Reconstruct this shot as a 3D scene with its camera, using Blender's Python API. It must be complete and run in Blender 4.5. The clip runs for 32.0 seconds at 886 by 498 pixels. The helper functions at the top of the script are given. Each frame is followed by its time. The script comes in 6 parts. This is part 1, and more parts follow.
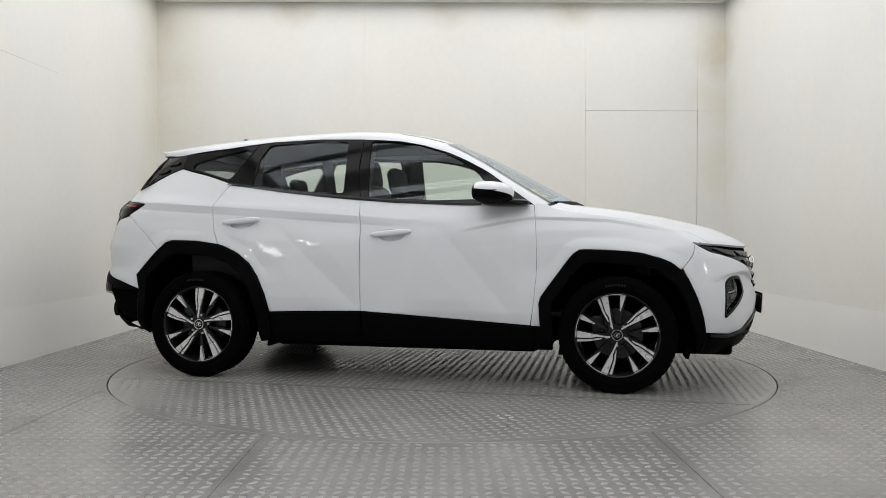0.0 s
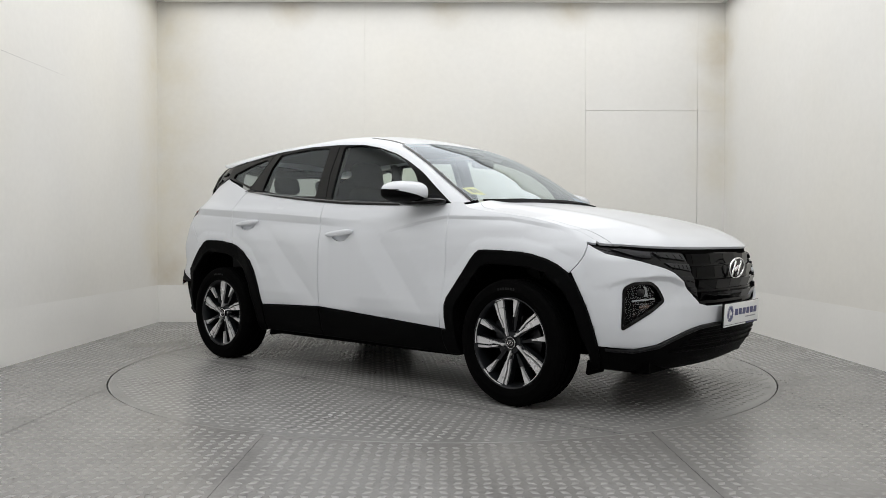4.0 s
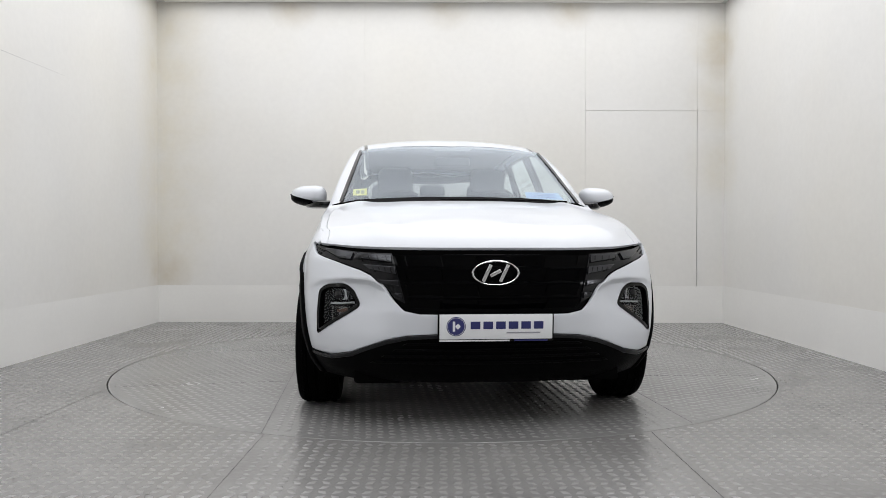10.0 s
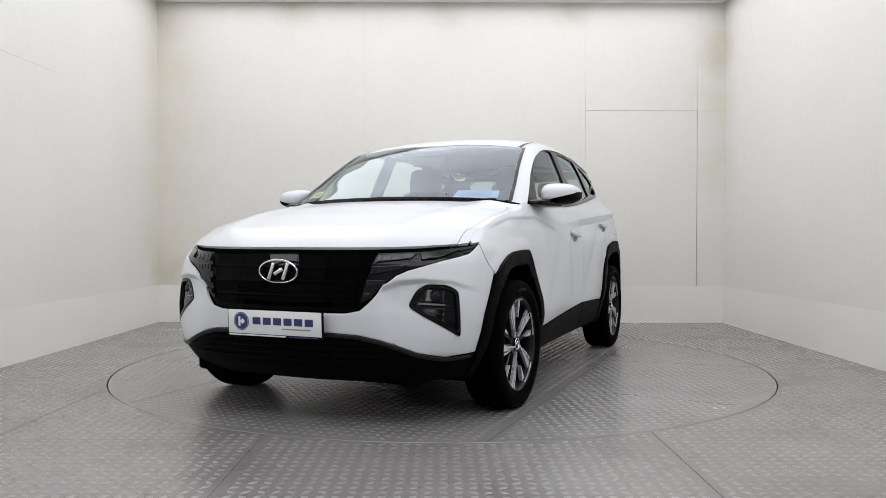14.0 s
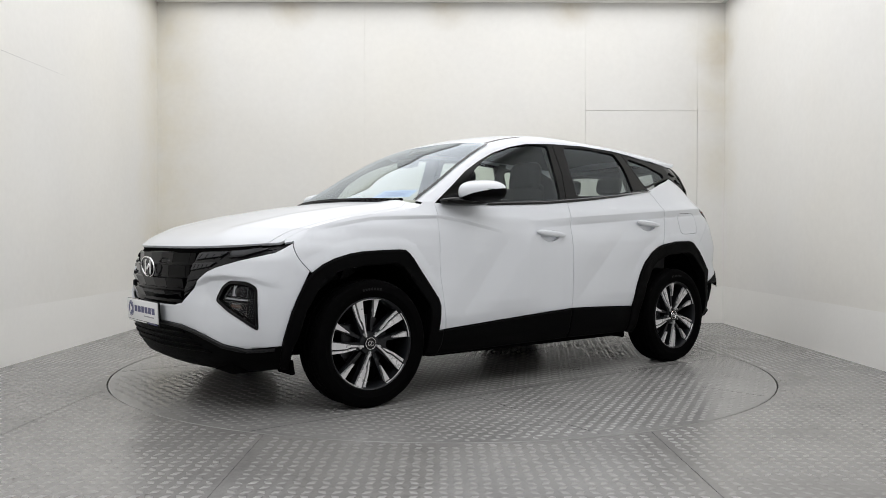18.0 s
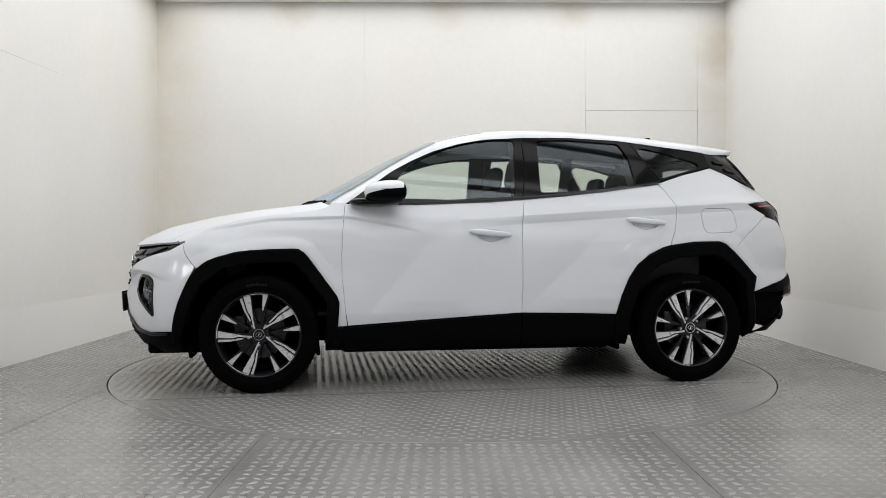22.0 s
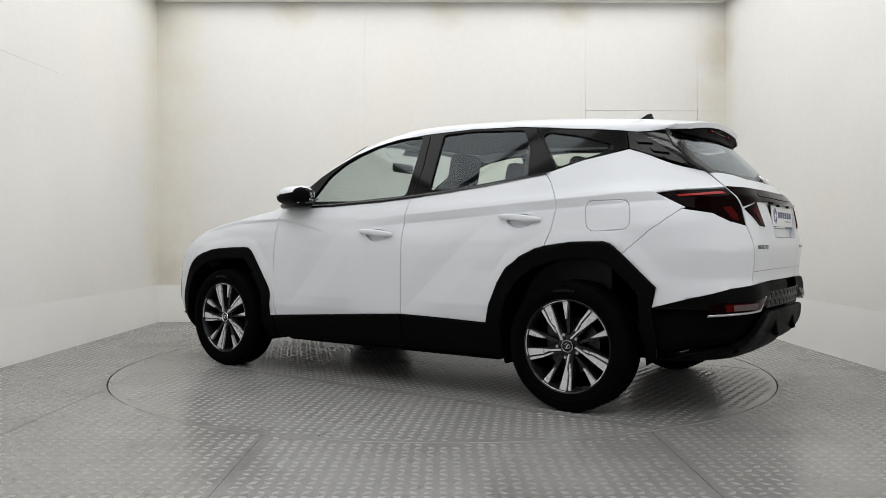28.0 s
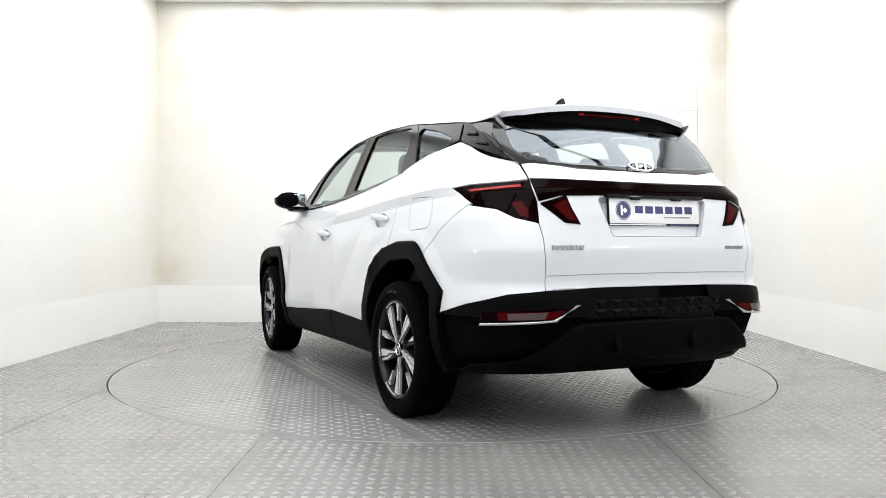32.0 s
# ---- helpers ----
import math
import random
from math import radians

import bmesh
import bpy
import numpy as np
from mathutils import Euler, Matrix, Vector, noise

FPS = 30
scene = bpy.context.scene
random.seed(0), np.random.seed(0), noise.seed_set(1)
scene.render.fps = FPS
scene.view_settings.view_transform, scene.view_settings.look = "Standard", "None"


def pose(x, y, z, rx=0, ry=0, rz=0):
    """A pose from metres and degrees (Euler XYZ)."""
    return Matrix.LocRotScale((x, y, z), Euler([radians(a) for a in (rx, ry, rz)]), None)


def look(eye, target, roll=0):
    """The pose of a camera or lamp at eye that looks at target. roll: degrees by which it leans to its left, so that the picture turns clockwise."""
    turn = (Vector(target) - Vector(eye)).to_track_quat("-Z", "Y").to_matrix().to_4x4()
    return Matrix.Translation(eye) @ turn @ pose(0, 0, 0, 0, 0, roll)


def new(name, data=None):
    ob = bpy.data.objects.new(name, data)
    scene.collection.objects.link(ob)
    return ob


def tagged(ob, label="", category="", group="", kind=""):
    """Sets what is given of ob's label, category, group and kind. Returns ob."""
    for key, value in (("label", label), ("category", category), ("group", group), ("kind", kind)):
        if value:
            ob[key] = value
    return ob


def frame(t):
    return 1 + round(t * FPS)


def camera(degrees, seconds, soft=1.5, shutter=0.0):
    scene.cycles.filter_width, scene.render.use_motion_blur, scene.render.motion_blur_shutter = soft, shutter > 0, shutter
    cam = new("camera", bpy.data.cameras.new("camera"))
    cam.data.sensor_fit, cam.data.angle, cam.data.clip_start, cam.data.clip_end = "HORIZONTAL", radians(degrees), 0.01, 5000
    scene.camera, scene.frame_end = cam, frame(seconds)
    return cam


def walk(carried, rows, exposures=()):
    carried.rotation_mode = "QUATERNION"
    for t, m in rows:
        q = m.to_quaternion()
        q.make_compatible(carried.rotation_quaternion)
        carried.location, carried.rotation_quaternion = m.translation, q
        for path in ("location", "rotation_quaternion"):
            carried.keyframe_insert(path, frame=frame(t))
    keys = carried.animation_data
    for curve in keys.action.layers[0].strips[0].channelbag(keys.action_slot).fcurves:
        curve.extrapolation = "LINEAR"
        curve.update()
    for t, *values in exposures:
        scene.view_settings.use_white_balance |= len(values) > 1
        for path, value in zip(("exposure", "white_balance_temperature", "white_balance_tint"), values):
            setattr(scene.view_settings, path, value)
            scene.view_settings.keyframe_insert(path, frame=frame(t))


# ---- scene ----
from mathutils.geometry import delaunay_2d_cdt

# ================= camera =================
cam = camera(58.73, 32.0, soft=0.7)
EYE = pose(0.0, -5.708, 0.897, 90 - 0.66, -0.12, -0.018)
walk(cam, [(0.0, EYE), (32.0, EYE)], exposures=[(0, -0.05, 6500, 10), (6, 0.0, 6450, 10), (11, 0.03, 6330, 12), (16, 0.03, 6360, 12), (18, 0.05, 6420, 11), (22, 0.02, 6450, 11), (24, 0.04, 6480, 10), (25, 0.08, 6500, 10), (28, 0.02, 6480, 10), (29, 0.18, 6450, 10), (30, 0.3, 6420, 10), (31, 0.5, 6400, 10), (32, 0.8, 6400, 10)])

# ================= light =================
world = bpy.data.worlds.new("world")
scene.world = world
world.use_nodes = True
world.node_tree.nodes["Background"].inputs[0].default_value = (0.9, 0.92, 1.0, 1)
world.node_tree.nodes["Background"].inputs[1].default_value = 0.02


def area_lamp(name, m, sx, sy, watts, colour):
    data = bpy.data.lights.new(name, "AREA")
    data.shape, data.size, data.size_y, data.energy, data.color = "RECTANGLE", sx, sy, watts, colour
    ob = new(name, data)
    ob.matrix_world = m
    return ob


# the overhead light boxes over the turntable and over the camera, and the soft box beside the camera
area_lamp("light_box", pose(0, 0.05, 3.443), 5.84, 5.36, 146, (0.99, 0.995, 1.0))
area_lamp("camera_light_box", pose(0, -4.2, 3.43), 4.4, 3.2, 104, (0.99, 0.995, 1.0))
area_lamp("front_softbox_light", look((-2.86, -3.3, 1.15), (-0.4, -0.6, 0.90)), 0.28, 0.32, 5.5, (0.99, 0.995, 1.0))
area_lamp("side_softbox_light", look((2.84, -3.5, 1.15), (0.3, -0.7, 0.90)), 0.28, 0.32, 5.5, (0.99, 0.995, 1.0))

# ================= materials =================


def material(name, colour, rough=0.5, metal=0.0, coat=0.0, spec=0.5, vary=0.0, grain=0.0, scale=8.0, bump=0.0, bscale=200.0, emit=0.0, ecol=None):
    """A surface with two scales of variation: broad stains (vary) and fine grain, with relief."""
    m = bpy.data.materials.new(name)
    m.use_nodes = True
    nt = m.node_tree
    b = nt.nodes["Principled BSDF"]
    b.inputs["Base Color"].default_value = (*colour, 1)
    b.inputs["Roughness"].default_value = rough
    b.inputs["Metallic"].default_value = metal
    b.inputs["Coat Weight"].default_value = coat
    b.inputs["Coat Roughness"].default_value = 0.04
    b.inputs["Specular IOR Level"].default_value = spec
    if emit:
        b.inputs["Emission Color"].default_value = (*(ecol or colour), 1)
        b.inputs["Emission Strength"].default_value = emit
    co = nt.nodes.new("ShaderNodeTexCoord")
    if vary or grain:
        n1 = nt.nodes.new("ShaderNodeTexNoise")
        n1.inputs["Scale"].default_value, n1.inputs["Detail"].default_value = scale, 6
        n2 = nt.nodes.new("ShaderNodeTexNoise")
        n2.inputs["Scale"].default_value, n2.inputs["Detail"].default_value = scale * 22, 3
        nt.links.new(co.outputs["Object"], n1.inputs["Vector"])
        nt.links.new(co.outputs["Object"], n2.inputs["Vector"])
        last = None
        for n, amount in ((n1, vary), (n2, grain)):
            r = nt.nodes.new("ShaderNodeMapRange")
            r.inputs["From Min"].default_value, r.inputs["From Max"].default_value = 0.3, 0.7
            r.inputs["To Min"].default_value, r.inputs["To Max"].default_value = 1 - amount, 1 + amount
            nt.links.new(n.outputs["Fac"], r.inputs["Value"])
            v = nt.nodes.new("ShaderNodeVectorMath")
            v.operation = "SCALE"
            if last is None:
                v.inputs[0].default_value = colour
            else:
                nt.links.new(last.outputs[0], v.inputs[0])
            nt.links.new(r.outputs["Result"], v.inputs["Scale"])
            last = v
        nt.links.new(last.outputs[0], b.inputs["Base Color"])
        r2 = nt.nodes.new("ShaderNodeMapRange")
        r2.inputs["To Min"].default_value, r2.inputs["To Max"].default_value = rough * 0.85, min(1, rough * 1.15)
        nt.links.new(n1.outputs["Fac"], r2.inputs["Value"])
        nt.links.new(r2.outputs["Result"], b.inputs["Roughness"])
    if bump:
        n3 = nt.nodes.new("ShaderNodeTexNoise")
        n3.inputs["Scale"].default_value = bscale
        bp = nt.nodes.new("ShaderNodeBump")
        bp.inputs["Strength"].default_value, bp.inputs["Distance"].default_value = bump, 0.002
        nt.links.new(co.outputs["Object"], n3.inputs["Vector"])
        nt.links.new(n3.outputs["Fac"], bp.inputs["Height"])
        nt.links.new(bp.outputs["Normal"], b.inputs["Normal"])
    return m


def glass_material(name, tint, rough=0.0, low=0.09, high=0.8):
    """A thin tinted pane: part clear, part mirror by its Fresnel gloss."""
    m = bpy.data.materials.new(name)
    m.use_nodes = True
    nt = m.node_tree
    nt.nodes.remove(nt.nodes["Principled BSDF"])
    out = nt.nodes["Material Output"]
    tr = nt.nodes.new("ShaderNodeBsdfTransparent")
    tr.inputs[0].default_value = (*tint, 1)
    gl = nt.nodes.new("ShaderNodeBsdfGlossy")
    gl.inputs["Roughness"].default_value = rough
    gl.inputs["Color"].default_value = (0.86, 0.93, 1.0, 1)
    lw = nt.nodes.new("ShaderNodeLayerWeight")
    lw.inputs["Blend"].default_value = 0.5
    pw = nt.nodes.new("ShaderNodeMath")
    pw.operation = "POWER"
    pw.inputs[1].default_value = 4.0
    fr = nt.nodes.new("ShaderNodeMapRange")
    fr.inputs["To Min"].default_value, fr.inputs["To Max"].default_value = low, high
    nt.links.new(lw.outputs["Facing"], pw.inputs[0])
    nt.links.new(pw.outputs[0], fr.inputs["Value"])
    mix = nt.nodes.new("ShaderNodeMixShader")
    nt.links.new(fr.outputs[0], mix.inputs[0])
    nt.links.new(tr.outputs[0], mix.inputs[1])
    nt.links.new(gl.outputs[0], mix.inputs[2])
    nt.links.new(mix.outputs[0], out.inputs["Surface"])
    return m


M_WALL = material("cream_wall_paint", (0.81, 0.80, 0.772), 0.55, vary=0.025, grain=0.012, scale=0.9, bump=0.1, bscale=30)


def yellowing(m, scale, tint):
    """Broad uneven yellowing of old paint over what the surface has."""
    nt = m.node_tree
    b = nt.nodes["Principled BSDF"]
    src = b.inputs["Base Color"].links[0].from_socket
    co = nt.nodes.new("ShaderNodeTexCoord")
    n = nt.nodes.new("ShaderNodeTexNoise")
    n.inputs["Scale"].default_value, n.inputs["Detail"].default_value = scale, 3
    r = nt.nodes.new("ShaderNodeMapRange")
    r.inputs["From Min"].default_value, r.inputs["From Max"].default_value = 0.42, 0.68
    mx = nt.nodes.new("ShaderNodeMix")
    mx.data_type, mx.blend_type = "RGBA", "MULTIPLY"
    nt.links.new(co.outputs["Object"], n.inputs["Vector"])
    nt.links.new(n.outputs["Fac"], r.inputs["Value"])
    nt.links.new(r.outputs["Result"], mx.inputs[0])
    nt.links.new(src, mx.inputs[6])
    mx.inputs[7].default_value = (*tint, 1)
    nt.links.new(mx.outputs[2], b.inputs["Base Color"])




def tint_spots(m, points, radius, tint):
    """Multiplies a tint into the colour, with ragged edges, round a few places."""
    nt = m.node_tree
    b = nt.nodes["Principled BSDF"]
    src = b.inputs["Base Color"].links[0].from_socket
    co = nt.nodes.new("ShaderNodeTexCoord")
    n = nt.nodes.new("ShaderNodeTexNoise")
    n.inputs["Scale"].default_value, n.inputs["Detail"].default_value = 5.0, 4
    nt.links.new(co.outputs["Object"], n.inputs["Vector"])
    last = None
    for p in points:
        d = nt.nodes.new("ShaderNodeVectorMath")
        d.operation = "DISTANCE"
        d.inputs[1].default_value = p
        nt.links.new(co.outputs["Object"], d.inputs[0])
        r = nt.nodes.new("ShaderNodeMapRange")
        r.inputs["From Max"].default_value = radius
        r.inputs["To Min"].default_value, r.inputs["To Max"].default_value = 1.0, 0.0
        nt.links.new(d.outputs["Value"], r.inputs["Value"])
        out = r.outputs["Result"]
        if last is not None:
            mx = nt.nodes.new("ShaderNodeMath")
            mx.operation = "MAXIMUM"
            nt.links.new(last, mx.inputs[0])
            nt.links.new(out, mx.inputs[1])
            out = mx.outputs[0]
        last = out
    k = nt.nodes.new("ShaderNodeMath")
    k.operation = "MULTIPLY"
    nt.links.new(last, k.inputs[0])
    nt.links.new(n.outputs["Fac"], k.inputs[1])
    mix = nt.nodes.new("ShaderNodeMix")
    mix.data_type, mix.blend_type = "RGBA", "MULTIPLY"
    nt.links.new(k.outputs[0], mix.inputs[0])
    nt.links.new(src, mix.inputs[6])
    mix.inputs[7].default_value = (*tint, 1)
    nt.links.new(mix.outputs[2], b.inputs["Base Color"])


yellowing(M_WALL, 0.55, (1.0, 0.99, 0.965))
# brownish smudges along the wall top, low at left and high at right
tint_spots(M_WALL, ((-1.63, 2.86, 3.44), (0.03, 2.86, 3.44), (1.38, 2.86, 3.44), (-3.0, 2.86, 0.5), (3.0, 2.86, 2.9)), 0.30, (0.70, 0.62, 0.48))
# yellower up the two back corners of the room
tint_spots(M_WALL, [(-3.03, 2.82, z) for z in (.9, 1.5, 2.1, 2.7, 3.2)], 0.62, (0.93, 0.87, 0.72))
tint_spots(M_WALL, [(3.0, 2.84, z) for z in (1.7, 2.4, 3.1)], 0.42, (0.93, 0.88, 0.76))
M_COVE = material("white_cove_paint", (0.84, 0.83, 0.80), 0.5, vary=0.02, grain=0.01, scale=1.5)
M_BEAM = material("dark_beam_paint", (0.10, 0.10, 0.105), 0.8, vary=0.1, grain=0.05, scale=2)
M_CEIL = material("pale_ceiling", (0.66, 0.655, 0.64), 0.8, vary=0.1, grain=0.05, scale=2)
M_SEAM = material("joint_shadow_grey", (0.42, 0.41, 0.385), 0.8)
M_FLOOR = material("grey_floor_paint", (0.215, 0.210, 0.203), 0.26, spec=0.75, vary=0.16, grain=0.09, scale=1.6, bump=0.2, bscale=90)
# both tread paints are paler than their plates, painting in the lozenges' highlights
M_TREAD = material("worn_highlit_tread_paint", (0.275, 0.271, 0.263), 0.26, spec=0.8, vary=0.12, grain=0.08, scale=1.6)
M_PLATETREAD = material("floor_highlit_tread_paint", (0.255, 0.250, 0.242), 0.28, spec=0.75, vary=0.12, grain=0.08, scale=1.6)
M_FRONT = material("pale_front_wall", (0.66, 0.66, 0.65), 0.7, vary=0.1, grain=0.05, scale=2)
M_DISC = material("grey_disc_paint", (0.235, 0.232, 0.226), 0.22, spec=0.8, vary=0.13, grain=0.08, scale=2.0, bump=0.15, bscale=90)
M_GAP = material("gap_black", (0.012, 0.012, 0.012), 0.8)
M_PAINT = material("white_car_paint", (0.67, 0.69, 0.725), 0.32, coat=0.42, spec=0.2)
M_CLAD = material("black_cladding_plastic", (0.0022, 0.0022, 0.0024), 0.50, spec=0.03, vary=0.1, grain=0.08, scale=9, bump=0.25, bscale=900)
M_GLOSS = material("gloss_black_trim", (0.0020, 0.0020, 0.0023), 0.08, spec=0.22)
M_FRIT = material("black_glass_edge", (0.003, 0.003, 0.0035), 0.05, spec=0.9)
M_FIN = material("satin_black_fin", (0.003, 0.003, 0.0034), 0.25, spec=0.35)
M_CLEARRED = material("pale_reverse_lens", (0.075, 0.048, 0.05), 0.15, spec=0.4)
M_GRILLE = material("black_grille_plastic", (0.0010, 0.0010, 0.0012), 0.07, spec=0.06)
M_BLADE = material("gloss_black_blade", (0.0012, 0.0012, 0.0014), 0.06, spec=0.05)
M_SCRATCH = material("grey_scratch", (0.42, 0.41, 0.40), 0.7)
M_DIRT = material("floor_dirt", (0.05, 0.048, 0.045), 0.8)
M_RUBBER = material("tyre_rubber", (0.002, 0.002, 0.0021), 0.65, spec=0.015, vary=0.15, grain=0.1, scale=12, bump=0.3, bscale=400)
M_ALLOY = material("machined_alloy", (0.64, 0.64, 0.65), 0.28, metal=0.45, vary=0.03, grain=0.03, scale=30)
M_ALLOYD = material("dark_grey_alloy", (0.010, 0.011, 0.013), 0.35, metal=0.2, spec=0.3, vary=0.05, grain=0.05, scale=20)
M_CHROME = material("chrome", (0.85, 0.85, 0.86), 0.08, metal=1.0)
M_SATIN = material("satin_silver", (0.45, 0.45, 0.46), 0.3, metal=0.9)
M_INT = material("dark_interior", (0.009, 0.009, 0.010), 0.75, vary=0.1, grain=0.1, scale=20)
M_SEAT = material("dark_grey_cloth", (0.014, 0.014, 0.015), 0.9, vary=0.12, grain=0.12, scale=25, bump=0.4, bscale=700)
M_UNDER = material("underbody_black", (0.003, 0.003, 0.003), 0.9, spec=0.01, vary=0.2, grain=0.1, scale=10)
M_DISCBRAKE = material("brake_steel", (0.045, 0.045, 0.048), 0.35, metal=1.0, vary=0.1, grain=0.1, scale=15)
M_RED = material("red_lamp_lens", (0.05, 0.001, 0.0012), 0.08, spec=0.05)
M_REDD = material("dark_red_lens", (0.003, 0.0004, 0.0005), 0.05, spec=0.03)
M_REDB = material("bright_red_reflector", (0.26, 0.005, 0.005), 0.2, spec=0.2)
M_LAMP = material("lamp_reflector", (0.055, 0.056, 0.06), 0.14, metal=0.9)
M_AMBER = material("amber_lens", (0.06, 0.028, 0.015), 0.2, coat=1.0)
M_SIDEWALL = material("grey_sidewall_mark", (0.006, 0.006, 0.0062), 0.6, spec=0.2)
M_LAMPBACK = material("lamp_dark_back", (0.004, 0.004, 0.005), 0.10, spec=0.3)
M_LAMPDIM = material("lamp_dim_reflector", (0.022, 0.022, 0.024), 0.2, metal=0.7)
M_LAMPBRIGHT = material("lamp_bright_trim", (0.34, 0.345, 0.36), 0.15, metal=0.9)
M_AMBERDIM = material("dim_amber_lens", (0.03, 0.017, 0.013), 0.15, coat=1.0)
M_SATINDK = material("dark_satin_trim", (0.022, 0.022, 0.024), 0.35, metal=0.7)
M_GLOSSG = material("gloss_dark_grey", (0.0016, 0.0016, 0.0018), 0.30, spec=0.05)
M_INTGREY = material("grey_sensor_cover", (0.12, 0.12, 0.13), 0.6)
M_BLUEDK = material("blue_print", (0.12, 0.24, 0.55), 0.5)
M_PLATE = material("plate_white", (0.78, 0.79, 0.80), 0.35, coat=0.3)
M_NAVY = material("navy_print", (0.025, 0.028, 0.13), 0.4)
M_GREY = material("grey_print_fold_shade", (0.28, 0.28, 0.31), 0.4)
M_YELLOW = material("yellow_sticker", (0.75, 0.68, 0.12), 0.5)
M_OLIVE = material("olive_print", (0.25, 0.23, 0.05), 0.5)
M_BLUE = material("pale_blue_sticker", (0.30, 0.48, 0.75), 0.5)
M_TEXT = material("silver_badge", (0.30, 0.30, 0.31), 0.25, metal=0.9)
M_GLASS_S = glass_material("side_glass", (0.80, 0.86, 0.815), low=0.05)
M_GLASS_W = glass_material("windscreen_glass", (0.76, 0.815, 0.815), low=0.085, high=1.0)
M_GLASS_R = glass_material("rear_glass", (0.60, 0.63, 0.63), low=0.17)
M_GLASS_L = glass_material("lamp_cover", (0.90, 0.91, 0.92), low=0.025)
M_MIRROR = material("mirror_glass", (0.8, 0.82, 0.83), 0.02, metal=1.0)
M_HEADLINER = material("grey_headlining", (0.085, 0.084, 0.080), 0.9, vary=0.05, grain=0.05, scale=20)

# ================= mesh helpers =================


def link_mesh(name, verts, faces, mat, parent=None, label="", normals=None, smooth=True):
    me = bpy.data.meshes.new(name)
    me.from_pydata([tuple(map(float, v)) for v in verts], [], [tuple(int(i) for i in f) for f in faces])
    me.materials.append(mat)
    if smooth:
        me.polygons.foreach_set("use_smooth", [True] * len(me.polygons))
    if normals is not None:
        me.normals_split_custom_set_from_vertices([tuple(map(float, n)) for n in normals])
    me.update()
    ob = new(name, me)
    if parent is not None:
        ob.parent = parent
    if label:
        ob["label"] = label
    return ob


def part(name, bm, mat, parent=None, label="", smooth=None, angle=35):
    """Links a bmesh as one mesh object under a thing or a part."""
    me = bpy.data.meshes.new(name)
    bmesh.ops.recalc_face_normals(bm, faces=bm.faces)
    bm.to_mesh(me)
    bm.free()
    me.materials.append(mat)
    if smooth is not False:
        me.polygons.foreach_set("use_smooth", [True] * len(me.polygons))
        me.set_sharp_from_angle(angle=radians(angle))
    ob = new(name, me)
    if parent is not None:
        ob.parent = parent
    if label:
        ob["label"] = label
    return ob


def box(bm, sx, sy, sz, m=Matrix(), bevel=0.0, seg=2):
    g = bmesh.ops.create_cube(bm, size=1, matrix=m @ Matrix.Diagonal((sx, sy, sz, 1)))
    if bevel:
        edges = list({e for v in g["verts"] for e in v.link_edges})
        bmesh.ops.bevel(bm, geom=edges, offset=bevel, segments=seg, affect="EDGES", profile=0.5)
    return bm


def cyl(bm, r, h, m=Matrix(), seg=32, r2=None):
    bmesh.ops.create_cone(bm, cap_ends=True, segments=seg, radius1=r, radius2=r if r2 is None else r2, depth=h, matrix=m)
    return bm


def lathe(profile, seg=64, axis="Y"):
    """Turns a list of (radius, along) round the axle."""
    verts, faces = [], []
    n = len(profile)
    for i in range(seg):
        a = 2 * math.pi * i / seg
        for r, h in profile:
            verts.append((r * math.cos(a), h, r * math.sin(a)))
    for i in range(seg):
        j = (i + 1) % seg
        for k in range(n - 1):
            faces.append((i * n + k, i * n + k + 1, j * n + k + 1, j * n + k))
    return verts, faces


def lathe_bm(profile, seg=64):
    bm = bmesh.new()
    v, f = lathe(profile, seg)
    vs = [bm.verts.new(p) for p in v]
    for q in f:
        bm.faces.new([vs[i] for i in q])
    bmesh.ops.remove_doubles(bm, verts=bm.verts, dist=1e-5)
    return bm


# ================= the room =================
XL, XR, YB, YF, HT = -3.10, 3.06, 2.86, -7.6, 3.47


def wall(name, x0, y0, x1, y1, z0, z1, mat, label):
    dx, dy = x1 - x0, y1 - y0
    ln = math.hypot(dx, dy)
    bm = bmesh.new()
    m = pose((x0 + x1) / 2, (y0 + y1) / 2, (z0 + z1) / 2, 0, 0, math.degrees(math.atan2(dy, dx)))
    box(bm, ln, 0.12, z1 - z0, m)
    return tagged(part(name, bm, mat, None, smooth=False), label, "wall", kind="structure")


def wall_panel(name, x0, x1, z0, z1, parent, gap=0.0006, right=0.0006, top=0.0006):
    bm = bmesh.new()
    x0, x1, z1 = x0 + gap, x1 - right, z1 - top
    box(bm, x1 - x0, 0.012, z1 - z0, pose((x0 + x1) / 2, YB + 0.006, (z0 + z1) / 2), 0.0012, 1)
    return part(name, bm, M_WALL, parent, smooth=False)


back = wall("wall_back", XL - 0.2, YB + 0.075, XR + 0.2, YB + 0.075, 0, HT, M_SEAM, "cream painted panelled back wall of the photo booth")
SEAM1, SEAM2, SEAM3, DOORTOP = -0.857, 1.548, 2.765, 2.306
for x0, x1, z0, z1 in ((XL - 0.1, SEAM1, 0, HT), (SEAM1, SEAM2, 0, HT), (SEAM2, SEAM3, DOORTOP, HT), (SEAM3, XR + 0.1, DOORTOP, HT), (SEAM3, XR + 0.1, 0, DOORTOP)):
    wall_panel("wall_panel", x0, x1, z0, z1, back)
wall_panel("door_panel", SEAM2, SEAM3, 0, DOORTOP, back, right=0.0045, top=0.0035)
